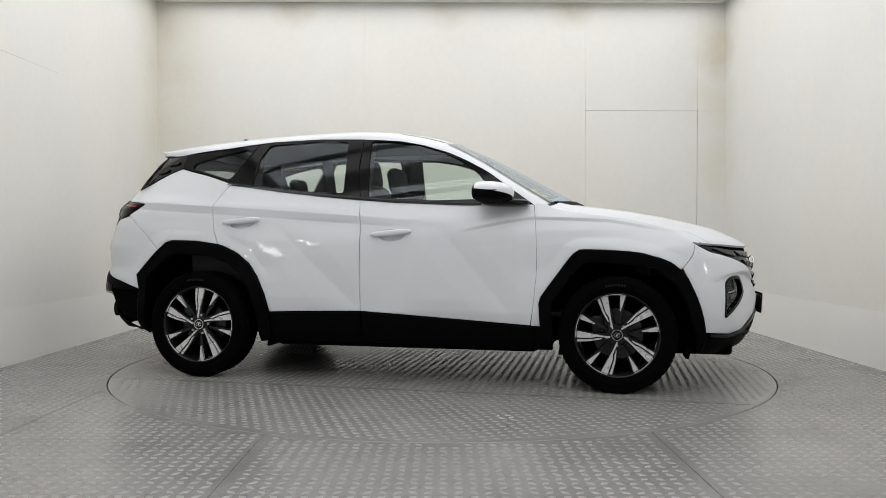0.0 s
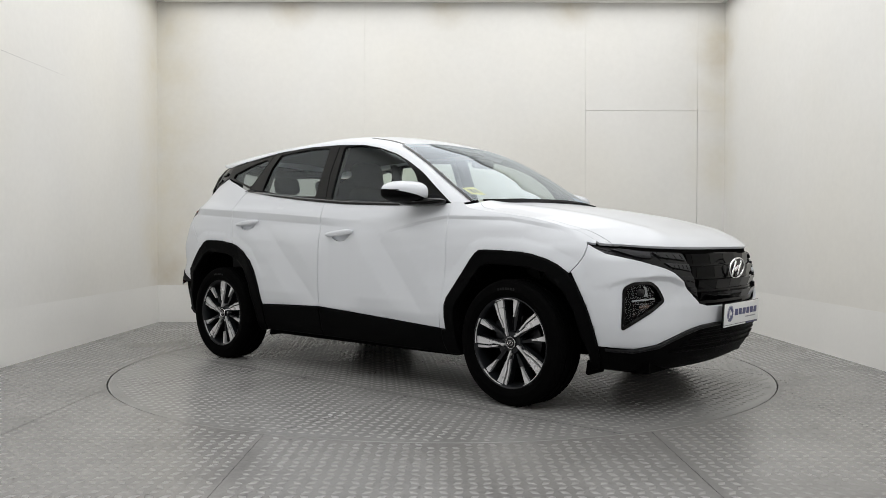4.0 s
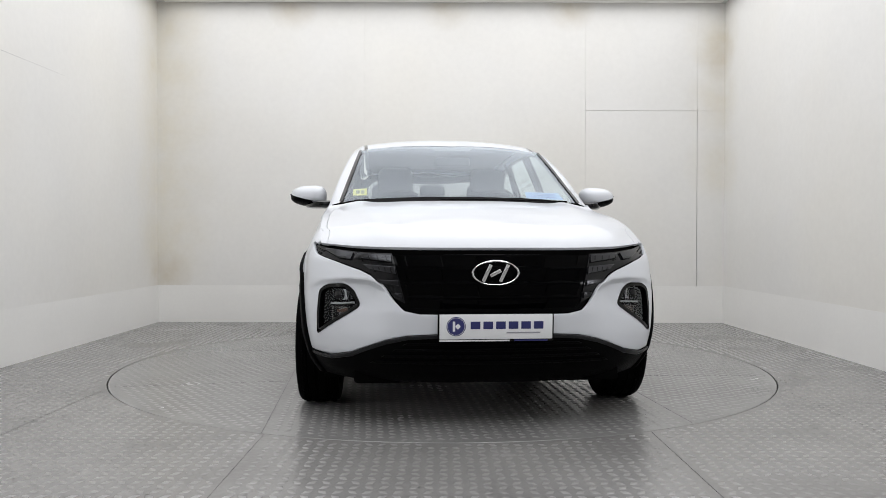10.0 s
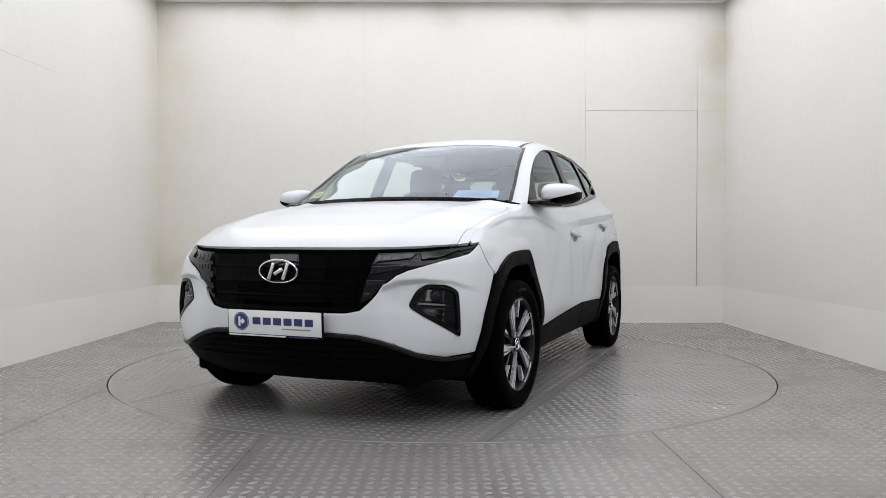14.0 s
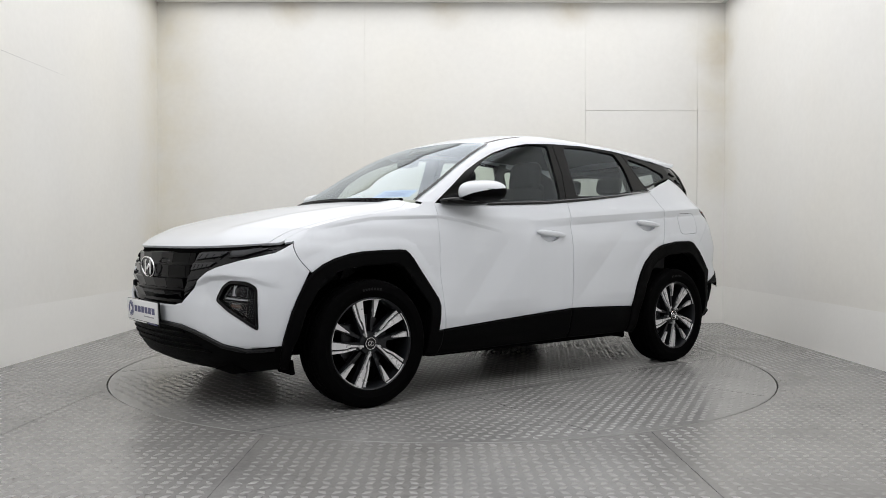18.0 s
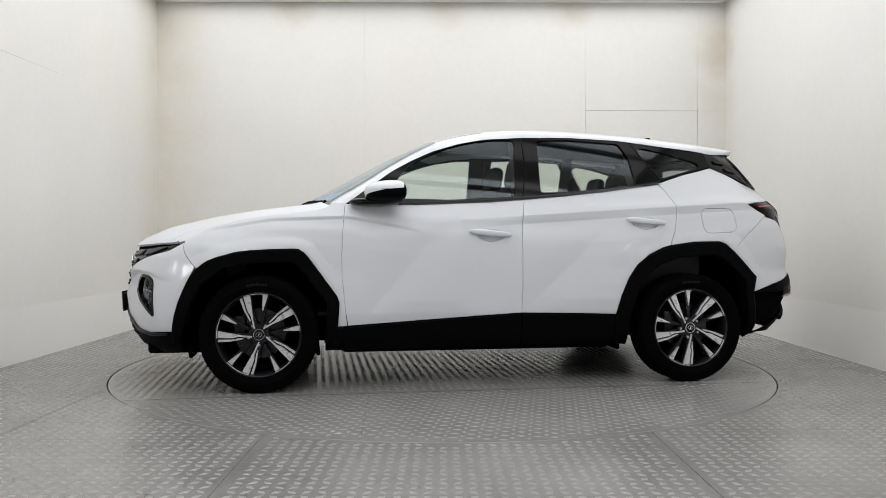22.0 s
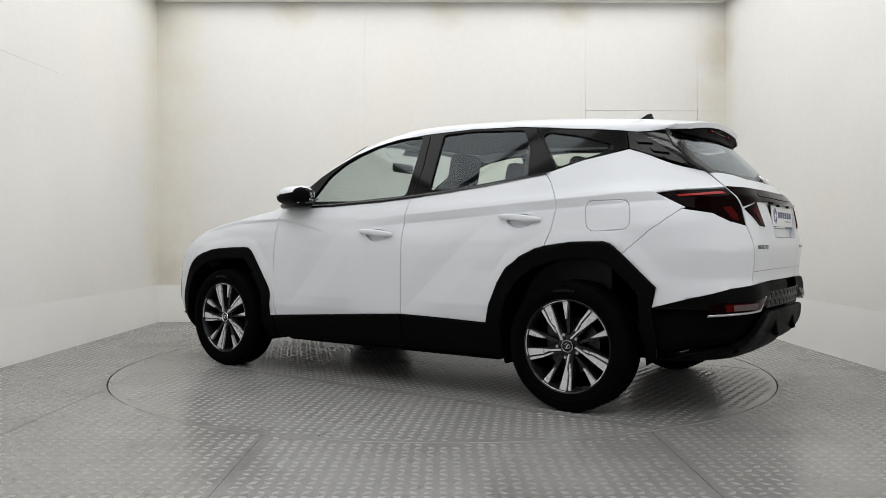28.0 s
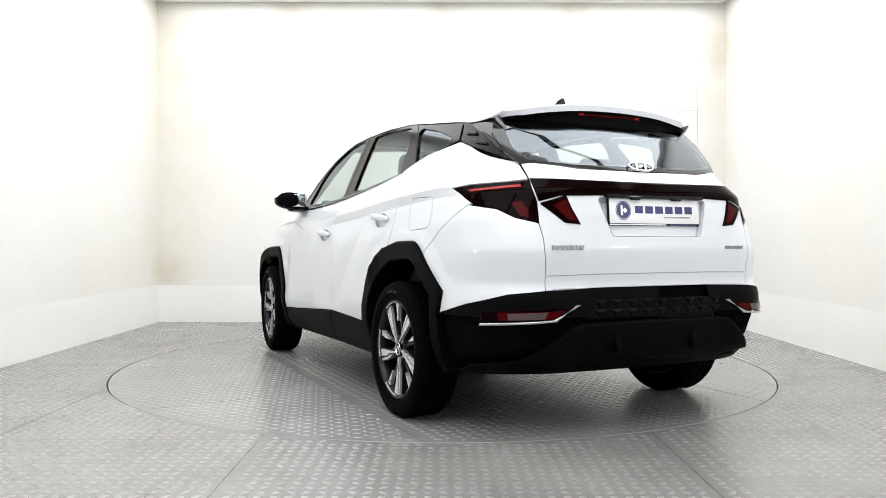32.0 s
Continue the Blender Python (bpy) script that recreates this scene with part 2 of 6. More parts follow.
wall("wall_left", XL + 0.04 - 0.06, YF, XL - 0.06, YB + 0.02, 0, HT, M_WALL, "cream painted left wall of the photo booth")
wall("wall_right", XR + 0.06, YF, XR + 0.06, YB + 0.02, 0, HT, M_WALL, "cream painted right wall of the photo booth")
wall("wall_front", XL - 0.2, YF - 0.06, XR + 0.2, YF - 0.06, 0, HT, M_FRONT, "plain pale wall behind the camera")


def cove(name, x0, y0, x1, y1, nx, ny):
    """The pale skirting that leans out towards the floor, with a soft upper edge."""
    prof = [(0.0012, 0.40), (0.0018, 0.385), (0.0035, 0.36), (0.007, 0.30), (0.015, 0.12), (0.02, 0.0)]
    verts, faces = [], []
    for px, py in ((x0, y0), (x1, y1)):
        for d, z in prof:
            verts.append((px + nx * d, py + ny * d, z))
        verts.append((px, py, 0.0))
        verts.append((px, py, 0.40))
    n = len(prof) + 2
    for k in range(n):
        faces.append((k, (k + 1) % n, n + (k + 1) % n, n + k))
    ob = link_mesh(name, verts, faces, M_COVE, smooth=False)
    return tagged(ob, "pale painted skirting along the foot of the wall", "skirting", kind="structure")


cove("baseboard_back", XL, YB, XR, YB, 0, -1)
cove("baseboard_left", XL + 0.04, YF, XL, YB, 1, 0)
cove("baseboard_right", XR, YB, XR, YF, -1, 0)

bm = bmesh.new()
box(bm, XR - XL + 0.6, YB - YF + 0.4, 0.1, pose((XL + XR) / 2, (YB + YF) / 2, HT + 0.05))
tagged(part("ceiling", bm, M_CEIL, None, smooth=False), "pale painted ceiling of the photo booth", "ceiling", kind="structure")
# light box: frame and diffuser
lb = tagged(new("ceiling_light"), "large overhead light box with a white diffuser", "ceiling light")
lb.location = (0, 0.55, HT)
fb = tagged(new("ceiling_light"), "overhead light box over the camera with a white diffuser", "ceiling light")
fb.location = (0, -4.35, HT)
bm = bmesh.new()
box(bm, 5.8, 4.4, 0.03, pose(0, 0, -0.015), 0.006)
part("frame", bm, M_COVE, fb)
for nm, x, y, sx, sy in (("frame_side", -2.95, 0, 0.08, 4.3), ("frame_side", 2.95, 0, 0.08, 4.3), ("frame_side", 0, 2.19, 5.98, 0.08), ("frame_side", 0, -2.19, 5.98, 0.08)):
    bm = bmesh.new()
    box(bm, sx, sy, 0.022, pose(x, y, -0.011), 0.004)
    part(nm, bm, M_WALL, lb)
bm = bmesh.new()
box(bm, 5.8, 4.28, 0.008, pose(0, 0, -0.012))
part("diffuser", bm, M_COVE, lb, smooth=False)
for yb in (-1.75, -2.75, -3.35, -4.6):
    b = tagged(new("ceiling_beam"), "dark steel beam under the ceiling", "beam", "ceiling beams")
    b.location = (0, yb, HT)
    bm = bmesh.new()
    box(bm, 5.9, 0.05, 0.08, pose(0, 0, -0.09), 0.008)
    part("beam", bm, M_BEAM, b)

# floor with a round opening for the turntable
RT = 2.245


def ring_floor():
    n = 96
    verts, faces = [], []
    for i in range(n):
        a = 2 * math.pi * i / n
        verts.append((RT * math.cos(a), RT * math.sin(a), 0.0))
    corners = []
    x0, x1, y0, y1 = XL - 0.1, XR + 0.1, YF - 0.1, YB + 0.1
    for i in range(n):
        a = 2 * math.pi * i / n
        c, s = math.cos(a), math.sin(a)
        k = min((x1 if c > 0 else -x0) / max(abs(c), 1e-6), (y1 if s > 0 else -y0) / max(abs(s), 1e-6))
        corners.append((c * k, s * k, 0.0))
    verts += corners
    for i in range(n):
        j = (i + 1) % n
        faces.append((i, n + i, n + j, j))
    base = len(verts)
    for x, y in ((x0, y0), (x1, y0), (x1, y1), (x0, y1)):
        verts.append((x, y, 0.0))
    for cx, cy, idx in ((x0, y0, 0), (x1, y0, 1), (x1, y1, 2), (x0, y1, 3)):
        for i in range(n):
            j = (i + 1) % n
            a, b = corners[i], corners[j]
            if (abs(a[0] - cx) < 1e-6 and abs(b[1] - cy) < 1e-6) or (abs(a[1] - cy) < 1e-6 and abs(b[0] - cx) < 1e-6):
                faces.append((n + i, base + idx, n + j))
    # the lip of the opening
    lip = len(verts)
    for i in range(n):
        a = 2 * math.pi * i / n
        verts.append((RT * math.cos(a), RT * math.sin(a), -0.05))
    for i in range(n):
        j = (i + 1) % n
        faces.append((j, lip + j, lip + i, i))
    return link_mesh("floor", verts, faces, M_FLOOR, smooth=False)


floor = tagged(ring_floor(), "grey painted tread plate floor with a round opening", "floor", kind="structure")
bm = bmesh.new()
box(bm, 6.6, 11, 0.05, pose(0, -2.4, -0.085))
tagged(part("ground", bm, M_GAP, None, smooth=False), "dark pit under the floor", "ground", kind="structure")

table = tagged(new("turntable"), "round grey tread plate turntable carrying the car", "turntable")
bm = lathe_bm([(0.0, 0.0), (RT - 0.011, 0.0), (RT - 0.008, -0.003), (RT - 0.008, -0.05), (0.0, -0.05)], 128)
for v in bm.verts:
    v.co = Vector((v.co.x, v.co.z, v.co.y))
part("disc", bm, M_DISC, table)

# ================= car body surface =================
# == surface core ==
# sections round the body, each (height, forward, out); forward or out may stand still along a section
COLS = [
    [(.20, 2.02, 0), (.26, 2.15, 0), (.36, 2.19, 0), (.45, 2.215, 0), (.55, 2.225, 0), (.70, 2.215, 0), (.80, 2.185, 0), (.87, 2.135, 0), (.95, 2.03, 0)],
    [(.20, 2.0, .30), (.26, 2.12, .30), (.36, 2.165, .30), (.45, 2.19, .30), (.55, 2.205, .30), (.70, 2.195, .30), (.80, 2.165, .30), (.87, 2.12, .30), (.95, 2.0, .30)],
    [(.20, 1.94, .53), (.26, 2.05, .54), (.36, 2.10, .55), (.45, 2.125, .55), (.55, 2.135, .55), (.70, 2.125, .55), (.80, 2.10, .55), (.87, 2.05, .55), (.95, 1.92, .55)],
    [(.20, 1.86, .66), (.26, 1.96, .69), (.36, 2.02, .715), (.45, 2.035, .73), (.55, 2.04, .735), (.70, 2.025, .735), (.80, 1.99, .73), (.88, 1.92, .715), (.97, 1.78, .69)],
    [(.20, 1.77, .76), (.26, 1.84, .79), (.36, 1.91, .825), (.45, 1.925, .84), (.55, 1.92, .85), (.70, 1.895, .855), (.80, 1.865, .85), (.88, 1.80, .835), (.97, 1.66, .79)],
    [(.20, 1.68, .80), (.30, 1.70, .882), (.45, 1.70, .910), (.60, 1.70, .912), (.75, 1.69, .912), (.85, 1.68, .896), (.92, 1.66, .86), (1.0, 1.60, .80)],
    [(.20, 1.34, .82), (.30, 1.34, 0.892), (.45, 1.34, 0.917), (.60, 1.34, .91), (.78, 1.34, .91), (.88, 1.34, .90), (.97, 1.34, .875), (1.04, 1.34, .82), (1.10, 1.33, .74)],
    [(.20, .85, .82), (.30, .85, 0.896), (.45, .85, 0.926), (.60, .85, .916), (.80, .85, .905), (.95, .85, .89), (1.03, .85, .868), (1.09, .85, .83), (1.15, .85, .79)],
    [(.20, .30, .82), (.30, .30, 0.884), (.45, .30, 0.912), (.60, .30, .91), (.80, .30, .907), (.93, .30, .90), (1.02, .30, .885), (1.07, .30, .863), (1.15, .30, .825)],
    [(.20, -.25, .82), (.30, -.25, 0.882), (.45, -.25, 0.912), (.60, -.25, .912), (.80, -.25, .910), (.93, -.25, .902), (1.02, -.25, .889), (1.085, -.25, .870), (1.16, -.25, .835)],
    [(.20, -.85, .82), (.30, -.85, 0.882), (.45, -.85, 0.917), (.60, -.85, .915), (.80, -.85, .915), (.93, -.85, .908), (1.03, -.85, .895), (1.11, -.85, .872), (1.22, -.85, .82)],
    [(.20, -1.34, .82), (.30, -1.34, 0.882), (.45, -1.34, 0.917), (.60, -1.34, .915), (.80, -1.34, .922), (.94, -1.34, .917), (1.05, -1.34, .901), (1.12, -1.34, .880), (1.18, -1.34, .848), (1.32, -1.34, .775)],
    [(.25, -1.72, .82), (.35, -1.75, 0.882), (.45, -1.75, 0.902), (.60, -1.75, .90), (.80, -1.75, .90), (.97, -1.75, .885), (1.07, -1.75, .864), (1.14, -1.75, .835), (1.2, -1.74, .775), (1.32, -1.70, .69)],
    [(.28, -1.93, .76), (.40, -2.03, .79), (.52, -2.06, .80), (.64, -2.06, .79), (.70, -2.03, .790), (.85, -2.048, .790), (1.0, -2.018, .765), (1.11, -1.99, .730), (1.18, -1.935, .672), (1.30, -1.845, .618)],
    [(.28, -2.03, .60), (.40, -2.14, .64), (.52, -2.185, .66), (.64, -2.19, .65), (.70, -2.162, .645), (.85, -2.182, .635), (1.0, -2.150, .60), (1.11, -2.13, .58), (1.17, -2.08, .545), (1.30, -1.97, .505)],
    [(.28, -2.08, .35), (.40, -2.17, .35), (.52, -2.205, .35), (.64, -2.215, .35), (.70, -2.207, .35), (.85, -2.226, .35), (1.0, -2.207, .35), (1.11, -2.18, .35), (1.17, -2.14, .34), (1.30, -2.03, .32)],
    [(.28, -2.09, 0), (.40, -2.18, 0), (.52, -2.22, 0), (.64, -2.23, 0), (.70, -2.222, 0), (.85, -2.242, 0), (1.0, -2.222, 0), (1.11, -2.195, 0), (1.17, -2.155, 0), (1.30, -2.045, 0)],
]
ZT = np.arange(0.15, 1.4501, 0.005)


def smooth_1d(a, k):
    w = np.hanning(2 * k + 3)[1:-1]
    w /= w.sum()
    return np.convolve(np.pad(a, k, mode="reflect", reflect_type="odd"), w, mode="valid")


def column_table(col):
    c = np.array(col)
    out = []
    for i in (1, 2):
        lo = (c[1, i] - c[0, i]) / (c[1, 0] - c[0, 0])
        hi = (c[-1, i] - c[-2, i]) / (c[-1, 0] - c[-2, 0])
        v = np.interp(ZT, c[:, 0], c[:, i])
        v = np.where(ZT < c[0, 0], c[0, i] + lo * (ZT - c[0, 0]), v)
        v = np.where(ZT > c[-1, 0], c[-1, i] + hi * (ZT - c[-1, 0]), v)
        w = np.clip((ZT - 0.96) / 0.04, 0, 1)
        out.append(smooth_1d(v, 5) * (1 - w) + smooth_1d(v, 1) * w)
    return np.array(out)


def build_table():
    t = np.array([column_table(c) for c in COLS])
    first, last = t[1] * np.array([1, -1])[:, None], t[-2] * np.array([1, -1])[:, None]
    t = np.concatenate([first[None], t, last[None]])
    j = int(np.argmin(abs(ZT - 0.7)))
    s = np.concatenate([[0], np.cumsum(np.hypot(np.diff(t[:, 0, j]), np.diff(t[:, 1, j])))])
    s -= s[1]
    grid = np.arange(0, s[-2] + 0.005, 0.01)
    grid[-1] = s[-2]
    res = np.empty((len(grid), 2, len(ZT)))
    for n, g in enumerate(grid):
        i = min(max(int(np.searchsorted(s, g, side="right")) - 1, 1), len(s) - 3)
        h = s[i + 1] - s[i]
        q = (g - s[i]) / h
        m0 = ((t[i + 1] - t[i]) / h * (s[i] - s[i - 1]) + (t[i] - t[i - 1]) / (s[i] - s[i - 1]) * h) / (s[i + 1] - s[i - 1])
        m1 = ((t[i + 2] - t[i + 1]) / (s[i + 2] - s[i + 1]) * h + (t[i + 1] - t[i]) / h * (s[i + 2] - s[i + 1])) / (s[i + 2] - s[i])
        res[n] = (2 * q**3 - 3 * q**2 + 1) * t[i] + (q**3 - 2 * q**2 + q) * h * m0 + (3 * q**2 - 2 * q**3) * t[i + 1] + (q**3 - q**2) * h * m1
    return grid, res


SG, TAB = build_table()


FENDER_X, FENDER_Z = (.35, .391, .683, .828, 1.276, 1.4, 1.6, 1.75), (.945, .956, 1.016, 1.038, 1.02, 1.0, .965, .915)
SHOULDER_X, SHOULDER_Z = (-.1, .017, .232, .625, 1.248, 1.741, 1.95), (1.018, 1.027, 1.042, 1.069, 1.110, 1.142, 1.155)


SCOOP_Y, SCOOP_Z = (.45, .50, .58, .68, .80, .88), (.635, .672, .708, .716, .706, .67)


def fold(x, z):
    """The faceted crease that runs up the doors, and the flares over the wheels: metres outwards."""
    d = 0.0 * x
    for (x0, z0), (x1, z1), xa, xb in (((-.25, .46), (-.81, .985), -1.12, -.15), ((.72, .43), (.325, .895), .05, .86)):
        ln = math.hypot(x1 - x0, z1 - z0)
        # distance above and ahead of the crease line
        q = ((x - x0) * (z1 - z0) - (z - z0) * (x1 - x0)) / ln
        h = 0.08 * np.clip(-q, 0, .16) + 0.08 * np.clip(q, 0, .13)
        fade = np.clip((x - xa) / .12, 0, 1) * np.clip((xb - x) / .12, 0, 1) * np.clip((1.0 - z) / .10, 0, 1) * np.clip((z - .42) / .10, 0, 1)
        d = d + h * fade
    # the flat flare round each wheel arch
    for line in (((1.80, .51), (1.69, .73), (1.55, .80), (1.39, .832), (1.14, .842), (1.07, .82), (.875, .555)), ((-.93, .655), (-1.02, .78), (-1.19, .862), (-1.56, .892), (-1.63, .88), (-1.805, .67))):
        r = np.full(np.shape(x), 9.0)
        for (x0, z0), (x1, z1) in zip(line, line[1:]):
            t = np.clip(((x - x0) * (x1 - x0) + (z - z0) * (z1 - z0)) / ((x1 - x0) ** 2 + (z1 - z0) ** 2), 0, 1)
            r = np.minimum(r, np.hypot(x - x0 - t * (x1 - x0), z - z0 - t * (z1 - z0)))
        cx = 0.5 * (line[0][0] + line[-1][0])
        r = np.where((z < .62) | (np.hypot((x - cx) / 1.25, z - .35) < .40), 0, r)
        d = d - 0.008 * np.clip(r / .065, 0, 1) * np.clip((.24 - r) / .17, 0, 1) * np.clip((z - .62) / .1, 0, 1)
    # the crease along the front fender, which runs out on the front door
    q = np.interp(x, FENDER_X, FENDER_Z) - z
    d = d - 0.010 * np.clip(q / .018, 0, 1) * np.clip((.17 - q) / .13, 0, 1) * np.clip((x - .36) / .25, 0, 1) * np.clip((1.70 - x) / .25, 0, 1)
    # the shoulder crease from the front door to the tail lamp
    q = np.interp(-x, SHOULDER_X, SHOULDER_Z) - z
    h = np.where(q < 0, .007 * np.clip(1 + q / .055, 0, 1), .007 - .019 * np.clip(q / .050, 0, 1) + .012 * np.clip((q - .050) / .14, 0, 1))
    h = np.where(q < 0, h, np.where(q > .19, 0, h))
    d = d + h * np.clip((.12 - x) / .5, 0, 1) * np.clip((x + 1.93) / .12, 0, 1)
    return d


def scoop(y, z):
    """The hollow round the lower lamps at the nose, with a crisp upper ledge: metres inwards."""
    top = np.interp(y, SCOOP_Y, SCOOP_Z)
    low = np.interp(y, (.40, .50, .66, .76, .95), (.46, .43, .37, .345, .345))
    return .030 * np.clip((top - z) / .022, 0, 1) * np.clip((z - low) / .20, 0, 1) * np.clip((y - .45) / .10, 0, 1) * np.clip((.92 - y) / .26, 0, 1)


def body(s, z):
    """The lower body: metres round from the nose, and height, to a place."""
    s, z = np.asarray(s, float), np.clip(np.asarray(z, float), ZT[0], ZT[-1] - 1e-6)
    far = np.where((s < 0) | (s > SG[-1]), -1.0, 1.0)
    s = np.abs(s)
    s = np.where(s > SG[-1], 2 * SG[-1] - s, s)
    s = np.clip(s, SG[0], SG[-1] - 1e-6)
    a = np.interp(s, SG, np.arange(len(SG)))
    i = np.minimum(a.astype(int), len(SG) - 2)
    f = a - i
    b = (z - ZT[0]) / 0.005
    j = np.minimum(b.astype(int), len(ZT) - 2)
    g = b - j
    out = []
    for k in (0, 1):
        T = TAB[:, k, :]
        out.append((T[i, j] * (1 - f) + T[i + 1, j] * f) * (1 - g) + (T[i, j + 1] * (1 - f) + T[i + 1, j + 1] * f) * g)
    out[0] = out[0] - np.where(out[0] > 1.72, scoop(out[1], z), 0) * np.clip((out[0] - 1.72) / .1, 0, 1)
    return np.stack([out[0], (out[1] + fold(out[0], z)) * far, z], -1)


def s_at(kind, v, z):
    """Metres round the body where it is v forward ('x'), or v out at the nose ('f') or tail ('r'), at height z."""
    p = body(SG, np.full(len(SG), z))
    k = int(np.argmax(p[:, 1]))
    if kind == "x":
        return float(np.interp(-v, -p[:, 0], SG))
    if kind == "f":
        return float(np.interp(v, p[:k, 1], SG[:k]))
    return float(np.interp(-v, -p[k:, 1], SG[k:]))


def side_glass(x, z):
    """The flank of the cabin above the belt line."""
    x, z = np.asarray(x, float), np.asarray(z, float)
    y = 0.838 - 0.372 * (z - 1.13) - 0.10 * (z - 1.13) ** 2 - 0.028 * (x + 0.3) ** 2 - 0.02 * np.clip(-x - 1.2, 0, 9) ** 2
    return np.stack([x, y, z], -1)


WSX = ((1.10, 1.16), (1.15, 1.075), (1.24, .900), (1.36, .687), (1.46, .492), (1.547, .293), (1.60, .15))


def windscreen(y, z):
    y, z = np.asarray(y, float), np.asarray(z, float)
    w = np.array(WSX)
    x = np.interp(z, w[:, 0], w[:, 1]) - (0.36 - 0.17 * np.clip(z - 1.12, 0, 0.45)) * y**2
    return np.stack([x, y, z], -1)


RGX = ((1.15, -2.15), (1.23, -2.10), (1.27, -2.065), (1.41, -1.93), (1.51, -1.82), (1.58, -1.73))


def rear_glass(y, z):
    y, z = np.asarray(y, float), np.asarray(z, float)
    w = np.array(RGX)
    x = np.interp(z, w[:, 0], w[:, 1]) + 0.30 * y**2 + 0.5 * np.clip(abs(y) - 0.45, 0, 9) ** 2
    return np.stack([x, y, z], -1)


ROOFZ = ((-1.95, 1.550), (-1.87, 1.560), (-1.57, 1.600), (-1.15, 1.639), (-.73, 1.661), (-.5, 1.664), (-.32, 1.658), (-.06, 1.634), (.12, 1.602), (.31, 1.549), (.40, 1.51))


def smooth_interp(v, keys):
    w = np.array(keys)
    g = np.linspace(w[0, 0], w[-1, 0], 200)
    return np.interp(v, g, smooth_1d(np.interp(g, w[:, 0], w[:, 1]), 9))


def roof(x, y):
    x, y = np.asarray(x, float), np.asarray(y, float)
    q = np.clip((x + 0.75) / 0.7, 0, 1)
    z = smooth_interp(x, ROOFZ) - (0.080 - 0.030 * q * q * (3 - 2 * q)) * (np.abs(y) / 0.63) ** 2.2
    return np.stack([x, y, z], -1)


HOODZ = ((.95, 1.150), (1.09, 1.131), (1.43, 1.084), (1.69, 1.031), (1.95, .960), (2.08, .908), (2.12, .884), (2.15, .856))
HOOD_EDGE = ((1.815, .880), (1.70, .941), (1.53, .988), (1.40, 1.017), (1.2, 1.045), (1.04, 1.066), (.95, 1.083), (.925, 1.100))
_hx = np.linspace(1.815, .925, 46)
HOOD_EDGE = [(float(x), float(z)) for x, z in zip(_hx, smooth_1d(np.interp(-_hx, [-p[0] for p in HOOD_EDGE], [p[1] for p in HOOD_EDGE]), 2))]


def hood(a, b):
    """The lid over the engine: a runs from nose to screen, b across, both about in metres."""
    u, v = np.clip(np.asarray(a, float) / 1.1, 0, 1), np.asarray(b, float) / 0.8
    w = np.abs(v)
    xc = 2.15 + (1.055 - 2.15) * u
    k = np.array(HOODZ)
    zc = np.interp(xc, k[:, 0], k[:, 1])
    g = np.linspace(0.95, 2.15, 240)
    zc = np.interp(xc, g, smooth_1d(np.interp(g, k[:, 0], k[:, 1]), 8))
    e = np.array([(x, float(body(s_at("x", x, z), z)[1]), z) for x, z in HOOD_EDGE])
    t = np.concatenate([[0], np.cumsum(np.linalg.norm(np.diff(e, axis=0), axis=1))])
    t /= t[-1]
    E = [np.interp(u, t, e[:, i]) for i in range(3)]
    q = 3.6 - 1.6 * u
    p = 5.0 - 2.3 * np.minimum(1, u * 2.5)
    x = xc + (E[0] - xc) * w**q
    y = E[1] * v
    z = zc + (E[2] - zc) * w**p
    z = z + 0.012 * np.exp(-(((w - 0.62 - 0.16 * u) / 0.10) ** 2)) * np.clip(u * 6, 0, 1) * np.clip((1 - w) * 8, 0, 1)
    return np.stack([x, y, z], -1)


def crease_rows():
    """Rows of places along the shoulder line and the door folds, where the sheet needs closer points."""
    pts = []
    for x in np.arange(-1.90, .14, .02):
        zc = float(np.interp(-x, SHOULDER_X, SHOULDER_Z))
        for dz in (.056, .030, .012, .004, 0, -.004, -.012, -.030, -.046, -.056, -.08):
            pts.append((s_at("x", x, zc + dz), zc + dz))
    for (x0, z0), (x1, z1) in (((-.25, .46), (-.81, .985)), ((.72, .43), (.325, .895))):
        ln = math.hypot(x1 - x0, z1 - z0)
        for t in np.arange(0, ln, .03):
            for q in (-.020, -.010, 0.0, .010, .020):
                x, z = x0 + (x1 - x0) * t / ln + (z1 - z0) / ln * q, z0 + (z1 - z0) * t / ln - (x1 - x0) / ln * q
                pts.append((s_at("x", x, z), z))
    for x in np.arange(.36, 1.70, .02):
        zc = float(np.interp(x, FENDER_X, FENDER_Z))
        for dz in (.010, .003, -.002, -.009, -.016, -.022, -.032):
            pts.append((s_at("x", x, zc + dz), zc + dz))
    for line in (((1.72, .80), (1.58, .862), (1.40, .896), (1.12, .906), (1.02, .862), (.93, .75)), ((-.87, .69), (-.96, .82), (-1.16, .925), (-1.58, .957), (-1.68, .92), (-1.80, .78))):
        for (x0, z0), (x1, z1) in zip(line, line[1:]):
            for t in np.arange(0, 1, .12):
                for dz in (-.012, 0, .012):
                    x, z = x0 + (x1 - x0) * t, z0 + (z1 - z0) * t + dz
                    pts.append((s_at("x", x, z), z))
    for y in np.arange(.46, .90, .016):
        zc = float(np.interp(y, SCOOP_Y, SCOOP_Z))
        for dz in (.010, .001, -.006, -.013, -.021, -.030):
            pts += [(sg * s_at("f", y, zc + dz), zc + dz) for sg in (1, -1)]
    return np.array(pts)


CREASE = crease_rows()
# == end core ==

# ================= panels laid on the surfaces =================


